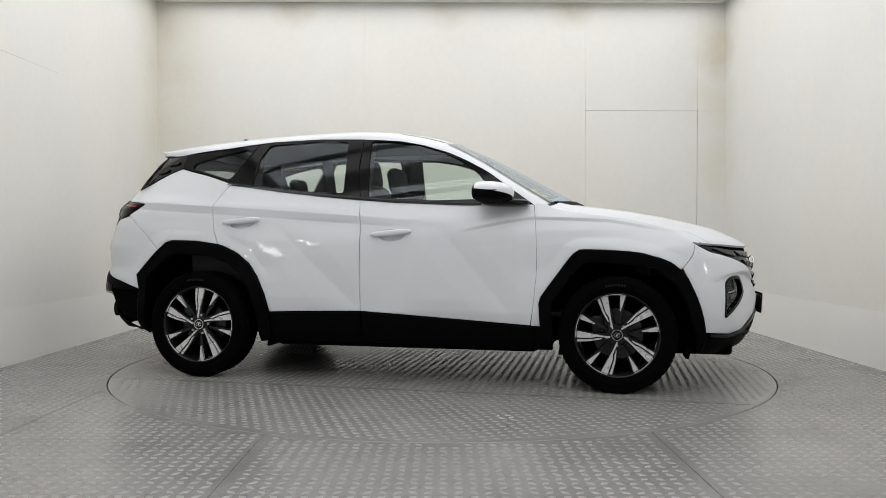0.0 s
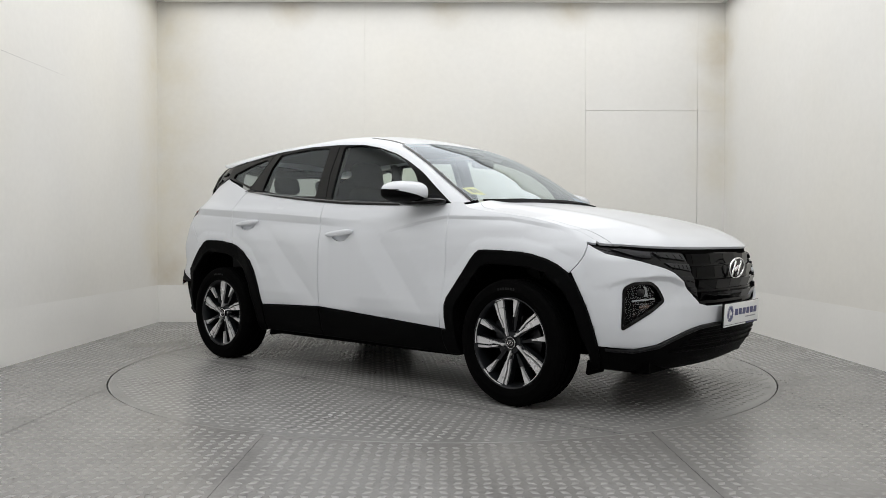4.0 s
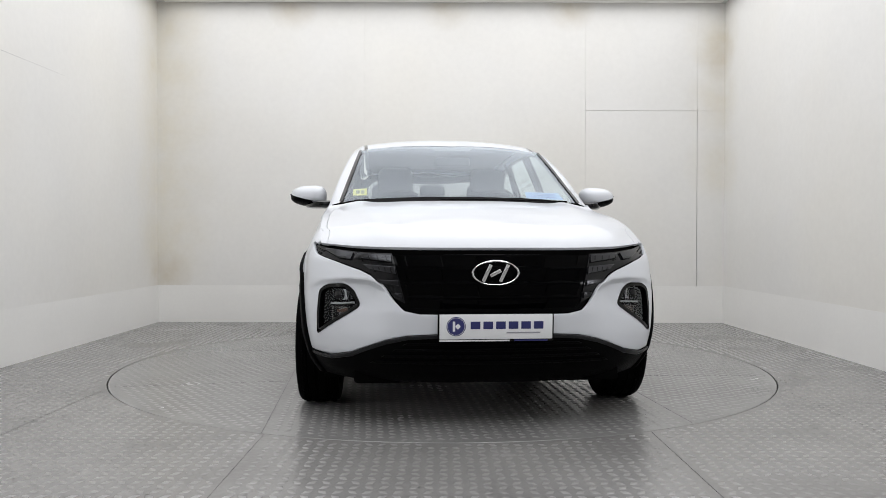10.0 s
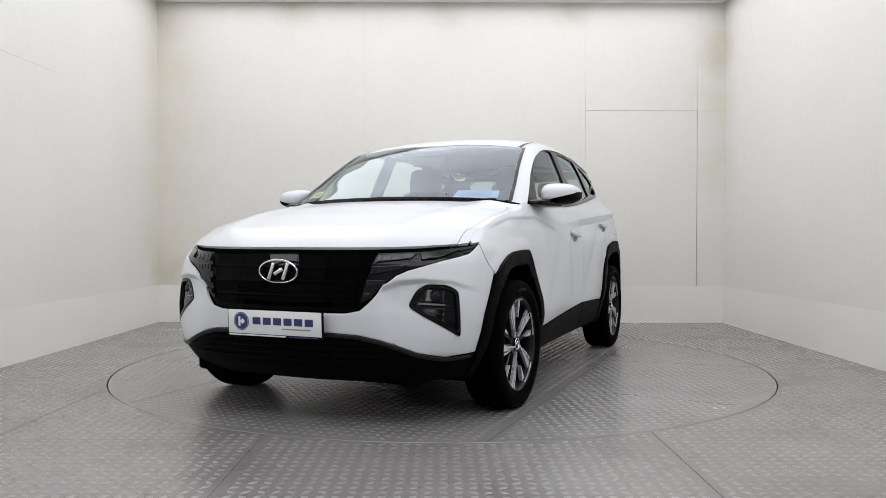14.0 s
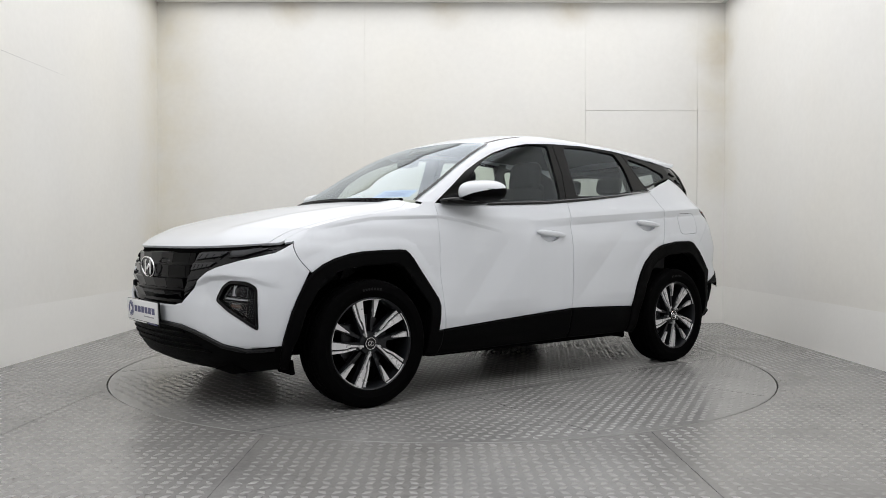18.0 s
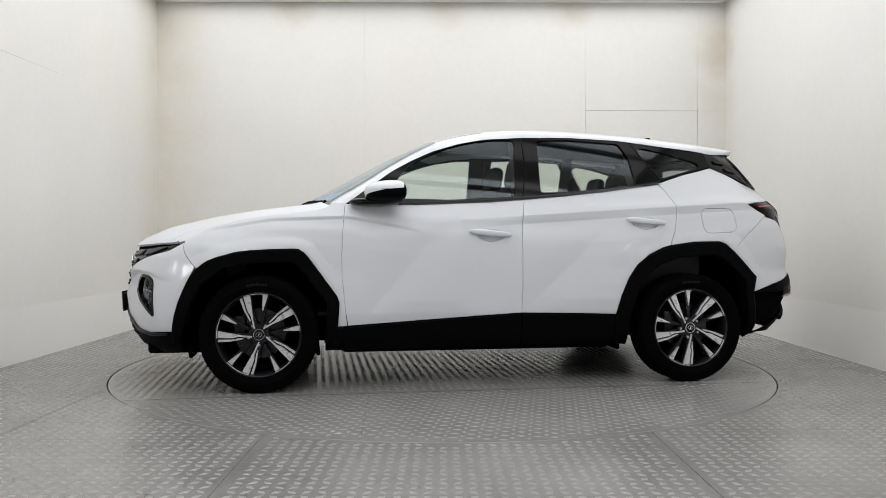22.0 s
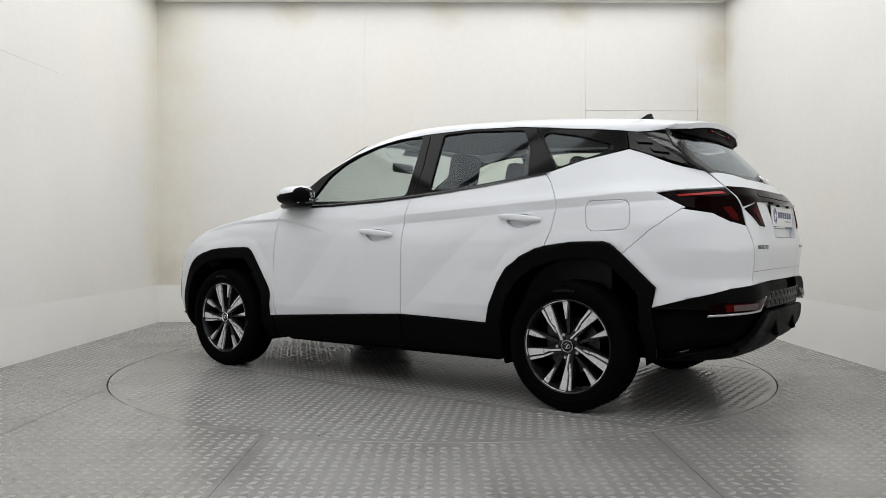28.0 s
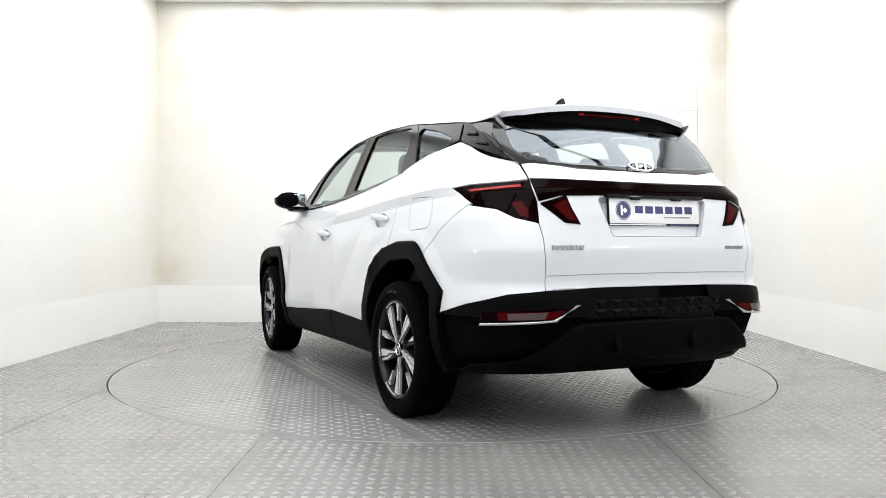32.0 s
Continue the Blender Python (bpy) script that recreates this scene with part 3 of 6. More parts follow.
def inside(poly, pts):
    p = np.asarray(poly)
    x, y = pts[:, 0], pts[:, 1]
    c = np.zeros(len(pts), bool)
    for (x0, y0), (x1, y1) in zip(p, np.roll(p, -1, 0)):
        hit = ((y0 > y) != (y1 > y)) & (x < (x1 - x0) * (y - y0) / (y1 - y0 + 1e-12) + x0)
        c ^= hit
    return c


def densify(poly, step):
    out = []
    for a, b in zip(poly, poly[1:] + poly[:1]):
        n = max(1, int(math.ceil(math.dist(a, b) / step)))
        out += [(a[0] + (b[0] - a[0]) * i / n, a[1] + (b[1] - a[1]) * i / n) for i in range(n)]
    return out


def rounded(poly, r, n=4):
    """Rounds the corners of a polygon with radius about r."""
    out = []
    m = len(poly)
    for i in range(m):
        p, c, q = (Vector(poly[j % m]) for j in (i - 1, i, i + 1))
        a, b = (p - c), (q - c)
        d = min(r, a.length * 0.45, b.length * 0.45)
        s, e = c + a.normalized() * d, c + b.normalized() * d
        for k in range(n + 1):
            t = k / n
            w = s * (1 - t) ** 2 + c * 2 * t * (1 - t) + e * t * t
            out.append((w.x, w.y))
    return out


def offset_poly(poly, d):
    p = np.array(poly)
    area = 0.5 * np.sum(p[:, 0] * np.roll(p[:, 1], -1) - np.roll(p[:, 0], -1) * p[:, 1])
    t = np.roll(p, -1, 0) - np.roll(p, 1, 0)
    t /= np.linalg.norm(t, axis=1)[:, None] + 1e-12
    n = np.stack([-t[:, 1], t[:, 0]], 1) * np.sign(area)
    return [tuple(v) for v in p + n * d]


def surf_normals(surf, a, b, ref=None):
    e = 2e-3
    p = surf(a, b)
    n = np.cross(surf(a + e, b) - surf(a - e, b), surf(a, b + e) - surf(a, b - e))
    n /= np.linalg.norm(n, axis=1)[:, None] + 1e-12
    out = p - np.array([-0.05, 0, 0.75])
    s = np.sign(np.sum(n * out, 1))
    return n * s[:, None]


def panel(name, poly, surf, mat, parent, side=1, holes=(), depth=0.014, lift=0.0, roll=0.003, step=0.024, gap=0.0012, label="", round_to=0.0, extra=None):
    """A sheet part: a polygon in the surface's own two measures, laid on it, with rolled edges turned inwards."""
    poly = [tuple(p) for p in poly]
    if round_to:
        poly = rounded(poly, round_to)
    loops = [densify(poly, step)] + [densify([tuple(q) for q in h], step) for h in holes]
    if gap:
        loops = [offset_poly(loops[0], gap)] + [offset_poly(l, -gap) for l in loops[1:]]
    rims, pts, edges = [], [], []
    for k, loop in enumerate(loops):
        base = len(pts)
        pts += loop
        n = len(loop)
        edges += [(base + i, base + (i + 1) % n) for i in range(n)]
        rims.append((base, n))
    nb = len(pts)
    bnd = np.array(pts)
    if roll:
        for k, loop in enumerate(loops):
            inner = offset_poly(loop, roll if k == 0 else -roll)
            inn = np.array(inner)
            ok = inside(loops[0], inn)
            for h in loops[1:]:
                ok &= ~inside(h, inn) if h is not loop else np.ones(len(inn), bool)
            pts += [q for q, o in zip(inner, ok) if o]
    lo, hi = bnd.min(0), bnd.max(0)
    gx, gy = np.meshgrid(np.arange(lo[0] + step * 0.5, hi[0], step), np.arange(lo[1] + step * 0.5, hi[1], step))
    g = np.stack([gx.ravel(), gy.ravel()], 1)
    if len(g):
        ok = inside(loops[0], g)
        for h in loops[1:]:
            ok &= ~inside(h, g)
        g = g[ok]
    if surf is body or extra is not None:
        c = CREASE if extra is None else np.array(extra)
        c = c[(c[:, 0] > lo[0]) & (c[:, 0] < hi[0]) & (c[:, 1] > lo[1]) & (c[:, 1] < hi[1])]
        if len(c):
            ok = inside(loops[0], c)
            for h in loops[1:]:
                ok &= ~inside(h, c)
            c = c[ok]
        if len(c):
            if len(g):
                g = g[np.min(np.linalg.norm(g[:, None, :] - c[None], axis=2), axis=1) > 0.012]
            g = np.concatenate([g, c]) if len(g) else c
    if len(g):
        d = np.min(np.linalg.norm(g[:, None, :] - bnd[None], axis=2), axis=1)
        pts += [tuple(q) for q in g[d > max(0.35 * step, roll * 1.6)]]
    vv, _, ff, ov, _, _ = delaunay_2d_cdt([Vector(q) for q in pts], edges, [], 0, 1e-6)
    uv = np.array([(v.x, v.y) for v in vv])
    cen = np.array([uv[list(f)].mean(0) for f in ff])
    ok = inside(loops[0], cen)
    for h in loops[1:]:
        ok &= ~inside(h, cen)
    faces = [tuple(f) for f, o in zip(ff, ok) if o]
    back = {}
    for i, src in enumerate(ov):
        for q in src:
            back[q] = i
    P = surf(uv[:, 0], uv[:, 1])
    N = surf_normals(surf, uv[:, 0], uv[:, 1])
    V = P + N * lift
    NV = N.copy()
    verts = [tuple(v) for v in V]
    rim_faces, norms = [], None
    out_n = {}
    for base, n in rims:
        idx = [back.get(base + i) for i in range(n)]
        if any(i is None for i in idx):
            idx = [i for i in idx if i is not None]
            n = len(idx)
        ring = V[idx]
        tang = np.roll(ring, -1, 0) - np.roll(ring, 1, 0)
        tang /= np.linalg.norm(tang, axis=1)[:, None] + 1e-12
        outw = np.cross(tang, N[idx])
        # away from the sheet
        probe = V[idx].mean(0)
        first = base == 0
        sgn = np.sign(np.sum(outw * (ring - probe), 1).sum()) or 1.0
        outw *= sgn if first else -sgn
        if roll:
            for k, i in enumerate(idx):
                q = N[i] + 0.9 * outw[k]
                NV[i] = q / np.linalg.norm(q)
                verts[i] = tuple(V[i] - N[i] * min(roll * 0.45, 0.004))
        b0 = len(verts)
        for k, i in enumerate(idx):
            verts.append(verts[i])
            verts.append(tuple(V[i] - N[i] * depth))
        for k in range(n):
            j = (k + 1) % n
            rim_faces.append((b0 + 2 * k, b0 + 2 * k + 1, b0 + 2 * j + 1, b0 + 2 * j))
            out_n[b0 + 2 * k] = out_n[b0 + 2 * k + 1] = outw[k]
    normals = np.zeros((len(verts), 3))
    normals[: len(NV)] = NV
    for i, o in out_n.items():
        normals[i] = o
    verts = np.array(verts)
    if depth > 0:
        allf = faces + rim_faces
    else:
        allf = faces
    # wind every face to its normal
    fixed = []
    for f in allf:
        a, b, c = verts[f[0]], verts[f[1]], verts[f[2]]
        nn = np.cross(b - a, c - a)
        fixed.append(f if np.dot(nn, normals[list(f)].sum(0)) >= 0 else f[::-1])
    if side == -1:
        verts = verts * np.array([1, -1, 1])
        normals = normals * np.array([1, -1, 1])
        fixed = [f[::-1] for f in fixed]
    return link_mesh(name, verts, fixed, mat, parent, label, normals=normals)


def B(*pts):
    """Body polygon from ('x'|'f'|'r', measure, height)."""
    return [(s_at(k, v, z), z) for k, v, z in pts]


def both(fn):
    for sd in (1, -1):
        fn(sd)


car = tagged(new("car"), "white compact SUV with black cladding and alloy wheels", "car")

# ---- lower body, white and black ----
MASK_TOP = [("f", 0, .845), ("f", .25, .843), ("f", .46, .842), ("f", .64, .851), ("f", .77, .868), ("x", 1.757, .886)]
MASK_LOW = [("x", 1.80, .855), ("x", 1.855, .828), ("f", .73, .79), ("f", .62, .752), ("f", .575, .73), ("f", .52, .68), ("f", .46, .605), ("f", .42, .567), ("f", .35, .552), ("f", 0, .55)]
ARCH_F = [("x", 1.83, .36), ("x", 1.818, .44), ("x", 1.795, .525), ("x", 1.765, .60), ("x", 1.73, .672), ("x", 1.69, .727), ("x", 1.63, .768), ("x", 1.56, .797), ("x", 1.475, .819), ("x", 1.39, .832), ("x", 1.26, .839), ("x", 1.145, .842), ("x", 1.110, .838), ("x", 1.08, .820), ("x", 1.05, .787), ("x", .885, .56), ("x", .872, .52), ("x", .88, .38)]
OPEN_F = [("x", 1.765, .24), ("x", 1.755, .40), ("x", 1.72, .53), ("x", 1.66, .635), ("x", 1.56, .71), ("x", 1.40, .752), ("x", 1.17, .762), ("x", 1.12, .742), ("x", .955, .53), ("x", .945, .50), ("x", .955, .24)]
ARCH_R = [("x", -.845, .432), ("x", -.875, .545), ("x", -.925, .66), ("x", -.98, .742), ("x", -1.06, .805), ("x", -1.156, .850), ("x", -1.359, .885), ("x", -1.533, .889), ("x", -1.575, .875), ("x", -1.633, .828), ("x", -1.802, .662), ("x", -1.78, .555)]
OPEN_R = [("x", -.93, .24), ("x", -.94, .43), ("x", -.985, .58), ("x", -1.055, .68), ("x", -1.14, .742), ("x", -1.26, .785), ("x", -1.50, .800), ("x", -1.56, .775), ("x", -1.715, .635), ("x", -1.73, .45), ("x", -1.735, .27)]
LIP = [("x", 1.84, .358), ("f", .76, .345), ("f", .66, .368), ("f", .50, .43), ("f", .40, .452), ("f", .27, .46), ("f", 0, .462)]
FOG = [("f", .815, .655), ("f", .775, .683), ("f", .69, .688), ("f", .65, .66), ("f", .615, .585), ("f", .69, .535), ("f", .825, .438)]


def full_width(name, half, mat, holes=(), tail=False, **kw):
    """A part that spans the car's middle: half a polygon, from the middle outwards and back to it, laid on both sides."""
    flip = (lambda q: (2 * SG[-1] - q[0], q[1])) if tail else (lambda q: (-q[0], q[1]))
    mid = SG[-1] if tail else 0.0
    full = half + [flip(q) for q in half[::-1] if abs(q[0] - mid) > 1e-3]
    hs = [h for g in holes for h in (g, [flip(q) for q in g[::-1]])]
    return panel(name, full, body, mat, car, holes=hs, **kw)


def collar(name, poly, surf, mat, parent, d0, d1, side=1, step=0.03):
    """The wall round an opening, from depth d0 to depth d1."""
    lp = np.array(densify([tuple(q) for q in poly], step))
    N, P0 = surf_normals(surf, lp[:, 0], lp[:, 1]), surf(lp[:, 0], lp[:, 1])
    v = np.concatenate([P0 - N * d0, P0 - N * d1]) * np.array([1, side, 1])
    n = len(lp)
    return link_mesh(name, v, [(i, (i + 1) % n, n + (i + 1) % n, n + i) for i in range(n)], mat, parent, smooth=False)


bumper = full_width("front_bumper", B(*MASK_LOW[1:][::-1], ("x", 1.765, .876), ("x", 1.70, .735), *ARCH_F[:6][::-1][1:], *LIP), M_PAINT,
                    holes=[rounded(B(*FOG), 0.025)], gap=0.0008, step=0.03)
mask = full_width("grille_mask", B(*MASK_TOP, *MASK_LOW), M_GRILLE, gap=0.0008, lift=-0.022, step=0.03, depth=0.03)
lower = full_width("front_lip", B(*LIP[::-1], ("x", 1.815, .36), ("x", 1.80, .235), ("f", .62, .215), ("f", .3, .213), ("f", 0, .213)), M_CLAD, lift=0.004, step=0.03, gap=0.0008, label="black plastic lower bumper lip")

bseam = [("x", -1.648, .838), ("x", -1.765, .945), ("x", -1.87, 1.025), ("x", -1.905, 1.052)]
TAIL_LOW = [("x", -1.92, 1.06), ("r", .735, 1.03), ("r", .68, .99), ("r", .602, .968)]
TAIL_TOP = [("x", -1.782, 1.132), ("x", -1.86, 1.147), ("r", .66, 1.157), ("r", .585, 1.162)]
SEAM = [("r", .595, 1.06), ("r", .60, .968), ("r", .593, .90), ("r", .585, .77), ("r", .587, .675)]
BUMP_TOP = [("x", -1.782, .56), ("x", -1.96, .612), ("r", .73, .658), ("r", .59, .674), ("r", .30, .682), ("r", 0, .683)]
QTOP = [("x", -1.16, 1.258), ("x", -1.36, 1.322), ("x", -1.585, 1.377), ("x", -1.74, 1.318), ("r", .581, 1.252)]
rear_bumper_low = full_width("rear_bumper_lower", B(*BUMP_TOP, ("r", 0, .36), ("r", .43, .35), ("r", .66, .362), ("x", -1.93, .335), ("x", -1.80, .285), ("x", -1.77, .30)), M_CLAD, tail=True,
                             lift=0.006, gap=0.0008, step=0.03, label="black plastic lower rear bumper")
RECESS_H = [(s_at("r", 0, 1.0), 1.083), (s_at("r", .315, 1.083), 1.083), (s_at("r", .255, .912), .912), (s_at("r", 0, .912), .912)]
RECESS = RECESS_H + [(2 * SG[-1] - a, b) for a, b in RECESS_H[::-1] if a < SG[-1] - 1e-3]
RECESS = rounded(RECESS, 0.02)
_half = B(("r", 0, 1.215), ("r", .35, 1.218), ("r", .575, 1.250), ("r", .585, 1.163), *SEAM, ("r", .3, .684), ("r", 0, .685))
tailgate = panel("tailgate", _half + [(2 * SG[-1] - a, b) for a, b in _half[::-1] if a < SG[-1] - 1e-3], body, M_PAINT, car, holes=[RECESS], gap=0.0018, step=0.03)
panel("plate_recess", RECESS, body, M_PAINT, tailgate, gap=0, roll=0, depth=0, lift=-0.026)
collar("recess_edge", RECESS, body, M_PAINT, tailgate, 0.0, 0.027)


def cup(x, z, a=0.085, b=0.036):
    s0 = s_at("x", x, z)
    return [(s0 + a * math.cos(q) * (1 + .12 * math.sin(q)), z - .004 + b * math.sin(q)) for q in np.linspace(0, 2 * math.pi, 25)[:-1]]


def spindle(bm, ax, ay, az, m, seg=20, rings=12, power=0.8):
    """A rounded bar with tapered ends along X."""
    g = bmesh.ops.create_uvsphere(bm, u_segments=seg, v_segments=rings, radius=1)
    for v in g["verts"]:
        c = v.co
        f = [math.copysign(abs(q) ** power, q) for q in c]
        v.co = m @ Vector((f[0] * ax, f[1] * ay, f[2] * az))


def door_handle(door, x, z, sd):
    y = float(body(s_at("x", x, z), z)[1])
    bm = bmesh.new()
    spindle(bm, .134, .014, .019, pose(x + .002, sd * (y + .012), z + .012, 0, -5, 0))
    part("door_handle", bm, M_PAINT, door, "body-coloured pull handle")


def side_panels(sd):
    P = lambda name, poly, mat, parent=car, **kw: panel(name, poly, body, mat, parent, side=sd, **kw)
    P("front_fender", B(("x", 1.758, .886), ("x", 1.80, .878), *[("x", x, z) for x, z in HOOD_EDGE if .94 < x < 1.80], ("x", .915, 1.115),
                        ("x", .838, 1.118), ("x", .853, .95), ("x", .860, .80), ("x", .858, .68), ("x", .838, .48), ("x", .826, .383), ("x", .88, .38),
                        *ARCH_F[5:-1][::-1], ("x", 1.70, .738)), M_PAINT, gap=0.0004, roll=0.0)
    fd = P("front_door", B(("x", .838, 1.112), ("x", .853, .95), ("x", .860, .80), ("x", .858, .68), ("x", .838, .48), ("x", .822, .383), ("x", .3, .415), ("x", -.238, .448),
                           ("x", -.243, .60), ("x", -.243, .95), ("x", -.262, 1.147), ("x", -.04, 1.130), ("x", .4, 1.110)), M_PAINT, holes=[cup(-.045, .925)])
    rd = P("rear_door", B(("x", -.262, 1.147), ("x", -.243, .95), ("x", -.243, .60), ("x", -.238, .448), ("x", -.55, .442), *ARCH_R[:6], ("x", -1.203, .864), ("x", -1.237, .95), ("x", -1.258, 1.06),
                          ("x", -1.252, 1.12), ("x", -1.20, 1.21), ("x", -1.16, 1.254), ("x", -.98, 1.230), ("x", -.79, 1.203), ("x", -.5, 1.170)), M_PAINT, holes=[cup(-1.048, 1.003)])
    for door, hx, hz in ((fd, -.045, .925), (rd, -1.048, 1.003)):
        P("handle_cup", cup(hx, hz), M_PAINT, door, gap=-0.001, roll=0, depth=0, lift=-0.020, step=0.03)
        collar("cup_edge", cup(hx, hz), body, M_PAINT, door, 0.001, 0.021, sd, 0.02)
        door_handle(door, hx, hz, sd)
    FUEL = [(a, b) for a, b in rounded(B(("x", -1.42, 1.098), ("x", -1.655, 1.10), ("x", -1.672, .95), ("x", -1.44, .938)), 0.05)]
    q = P("rear_quarter_panel", B(*QTOP, ("r", .587, 1.166), *TAIL_TOP[:3][::-1], *TAIL_LOW[:1], *bseam[::-1], *ARCH_R[6:10][::-1], ("x", -1.205, .864), ("x", -1.237, .95), ("x", -1.258, 1.06),
                                  ("x", -1.252, 1.12), ("x", -1.20, 1.21)), M_PAINT, holes=[FUEL] if sd == 1 else [])
    if sd == 1:
        P("fuel_flap", FUEL, M_PAINT, q)
    P("rear_bumper", B(*bseam, *TAIL_LOW[1:], *SEAM[2:], *BUMP_TOP[:4][::-1], ARCH_R[10], ARCH_R[9]), M_PAINT)
    P("front_arch_cladding", B(*ARCH_F, ("x", .845, .378), ("x", .85, .24), *OPEN_F[::-1], ("x", 1.80, .24)), M_CLAD, lift=0.018, depth=0.06, roll=0.012, label="black plastic wheel arch cladding")
    P("rear_arch_cladding", B(*ARCH_R, ("x", -1.79, .30), *OPEN_R[::-1], ("x", -.845, .25)), M_CLAD, lift=0.018, depth=0.06, roll=0.012, label="black plastic wheel arch cladding")
    P("door_cladding", B(("x", .848, .378), ("x", .3, .413), ("x", -.236, .446), ("x", -.236, .25), ("x", .85, .235)), M_CLAD, lift=0.010, depth=0.03, roll=0.008, label="black plastic door cladding")
    P("door_cladding", B(("x", -.240, .446), ("x", -.55, .440), ("x", -.845, .430), ("x", -.845, .25), ("x", -.240, .25)), M_CLAD, lift=0.010, depth=0.03, roll=0.008, label="black plastic door cladding")
    # dark shell behind the joints
    P("inner_shell", B(("f", 0.0, .84), ("f", .46, .835), ("f", .64, .845), ("x", 1.76, .88), ("x", 1.53, .98), ("x", 1.2, 1.035), ("x", .86, 1.10), ("x", .3, 1.11), ("x", -.25, 1.14), ("x", -.8, 1.20), ("x", -1.16, 1.25),
                       ("x", -1.58, 1.36), ("r", .60, 1.23), ("r", .35, 1.20), ("r", 0.0, 1.20), ("r", 0, .37), ("r", .6, .37), ("x", -1.78, .33), *OPEN_R[::-1][1:-1], ("x", -.92, .27), ("x", .96, .26), *OPEN_F[::-1][1:-1], ("x", 1.79, .26), ("f", .6, .24), ("f", 0, .235)),
      M_UNDER, lift=-0.030, depth=0, roll=0, gap=0)
    # lamps at the tail
    P("tail_lamp", B(*TAIL_TOP, ("r", .592, 1.06), *TAIL_LOW[1:][::-1], TAIL_LOW[0], ("x", -1.85, 1.085)), M_REDD, gap=0.002, lift=-0.002, label="dark red wraparound tail lamp")
    # cabin flank
    BS, CS = [(-.29, 1.553), (-.297, 1.34), (-.262, 1.147)], [(-1.022, 1.536), (-1.118, 1.402), (-1.207, 1.275)]
    TRIM1 = [(.83, 1.108), (.69, 1.215), (.55, 1.318), (.42, 1.390), (.29, 1.450), (.12, 1.503), (-.04, 1.535), *BS, (-.04, 1.130), (.4, 1.108)]
    TRIM2 = [BS[0], (-.6, 1.561), (-.93, 1.549), *CS, (-1.16, 1.260), (-.98, 1.231), (-.79, 1.204), (-.5, 1.171), BS[2], BS[1]]
    TRIM3 = [CS[0], (-1.23, 1.512), (-1.385, 1.497), (-1.555, 1.478), (-1.583, 1.381), (-1.36, 1.322), CS[2], CS[1]]
    W1 = [(.60, 1.150), (.48, 1.315), (.37, 1.395), (.24, 1.455), (.08, 1.503), (-.10, 1.530), (-.240, 1.532), (-.215, 1.166), (.2, 1.142)]
    W2 = [(-.385, 1.193), (-.395, 1.533), (-.6, 1.541), (-.945, 1.522), (-1.003, 1.43), (-1.030, 1.250), (-.79, 1.222), (-.55, 1.200)]
    W3 = [(-1.200, 1.294), (-1.075, 1.480), (-1.110, 1.498), (-1.300, 1.462), (-1.490, 1.405), (-1.500, 1.378)]
    G = lambda name, poly, mat, parent=car, **kw: panel(name, poly, side_glass, mat, parent, side=sd, **kw)
    R1, R2, R3 = rounded(W1, .03), rounded(W2, .02), rounded(W3, .03)
    for nm, tr, w, par in (("front_door_window", TRIM1, R1, fd), ("rear_door_window", TRIM2, R2, rd), ("quarter_window", TRIM3, R3, q)):
        G("window_trim", tr, M_GLOSS, par, holes=[w], lift=0.004, gap=0.0018, depth=0.025, roll=0.003, label="gloss black window surround")
        G(nm, w, M_GLASS_S, par, gap=-0.004, depth=0, roll=0, lift=-0.006, step=0.08, label="lightly tinted side window glass")
    return fd, rd, q


both(side_panels)


def belt(sd):
    """The black moulding between door top and glass."""
    xs = np.linspace(.80, -1.19, 60)
    zt = np.interp(-xs, [-.838, -.4, .04, .25, .5, .79, .98, 1.16, 1.2], [1.108, 1.110, 1.130, 1.147, 1.170, 1.203, 1.230, 1.254, 1.262])
    lo = np.array([body(s_at("x", x, z - .003), z - .003) for x, z in zip(xs, zt)]) + np.array([0, .004, 0])
    hi = side_glass(xs, zt + .019) + np.array([0, .009, 0])
    mid = lo * .5 + hi * .5 + np.array([0, .004, 0])
    n = len(xs)
    v = np.concatenate([lo, mid, hi, hi - np.array([0, .012, 0])]) * np.array([1, sd, 1])
    f = [(k * n + i, k * n + i + 1, (k + 1) * n + i + 1, (k + 1) * n + i) for k in range(3) for i in range(n - 1)]
    link_mesh("belt_moulding", v, [q[::-1] for q in f] if sd > 0 else f, M_GLOSS, car)


both(belt)

# ---- hood, windscreen, roof, rear glass ----
def lid(name, half, surf, mat, **kw):
    full = half + [(a, -b) for a, b in half[::-1] if abs(b) > 1e-6]
    return panel(name, full, surf, mat, car, **kw)


def lid_yz(name, half, surf, mat, parent=car, **kw):
    full = half + [(-a, b) for a, b in half[::-1] if abs(a) > 1e-6]
    return panel(name, full, surf, mat, parent, **kw)


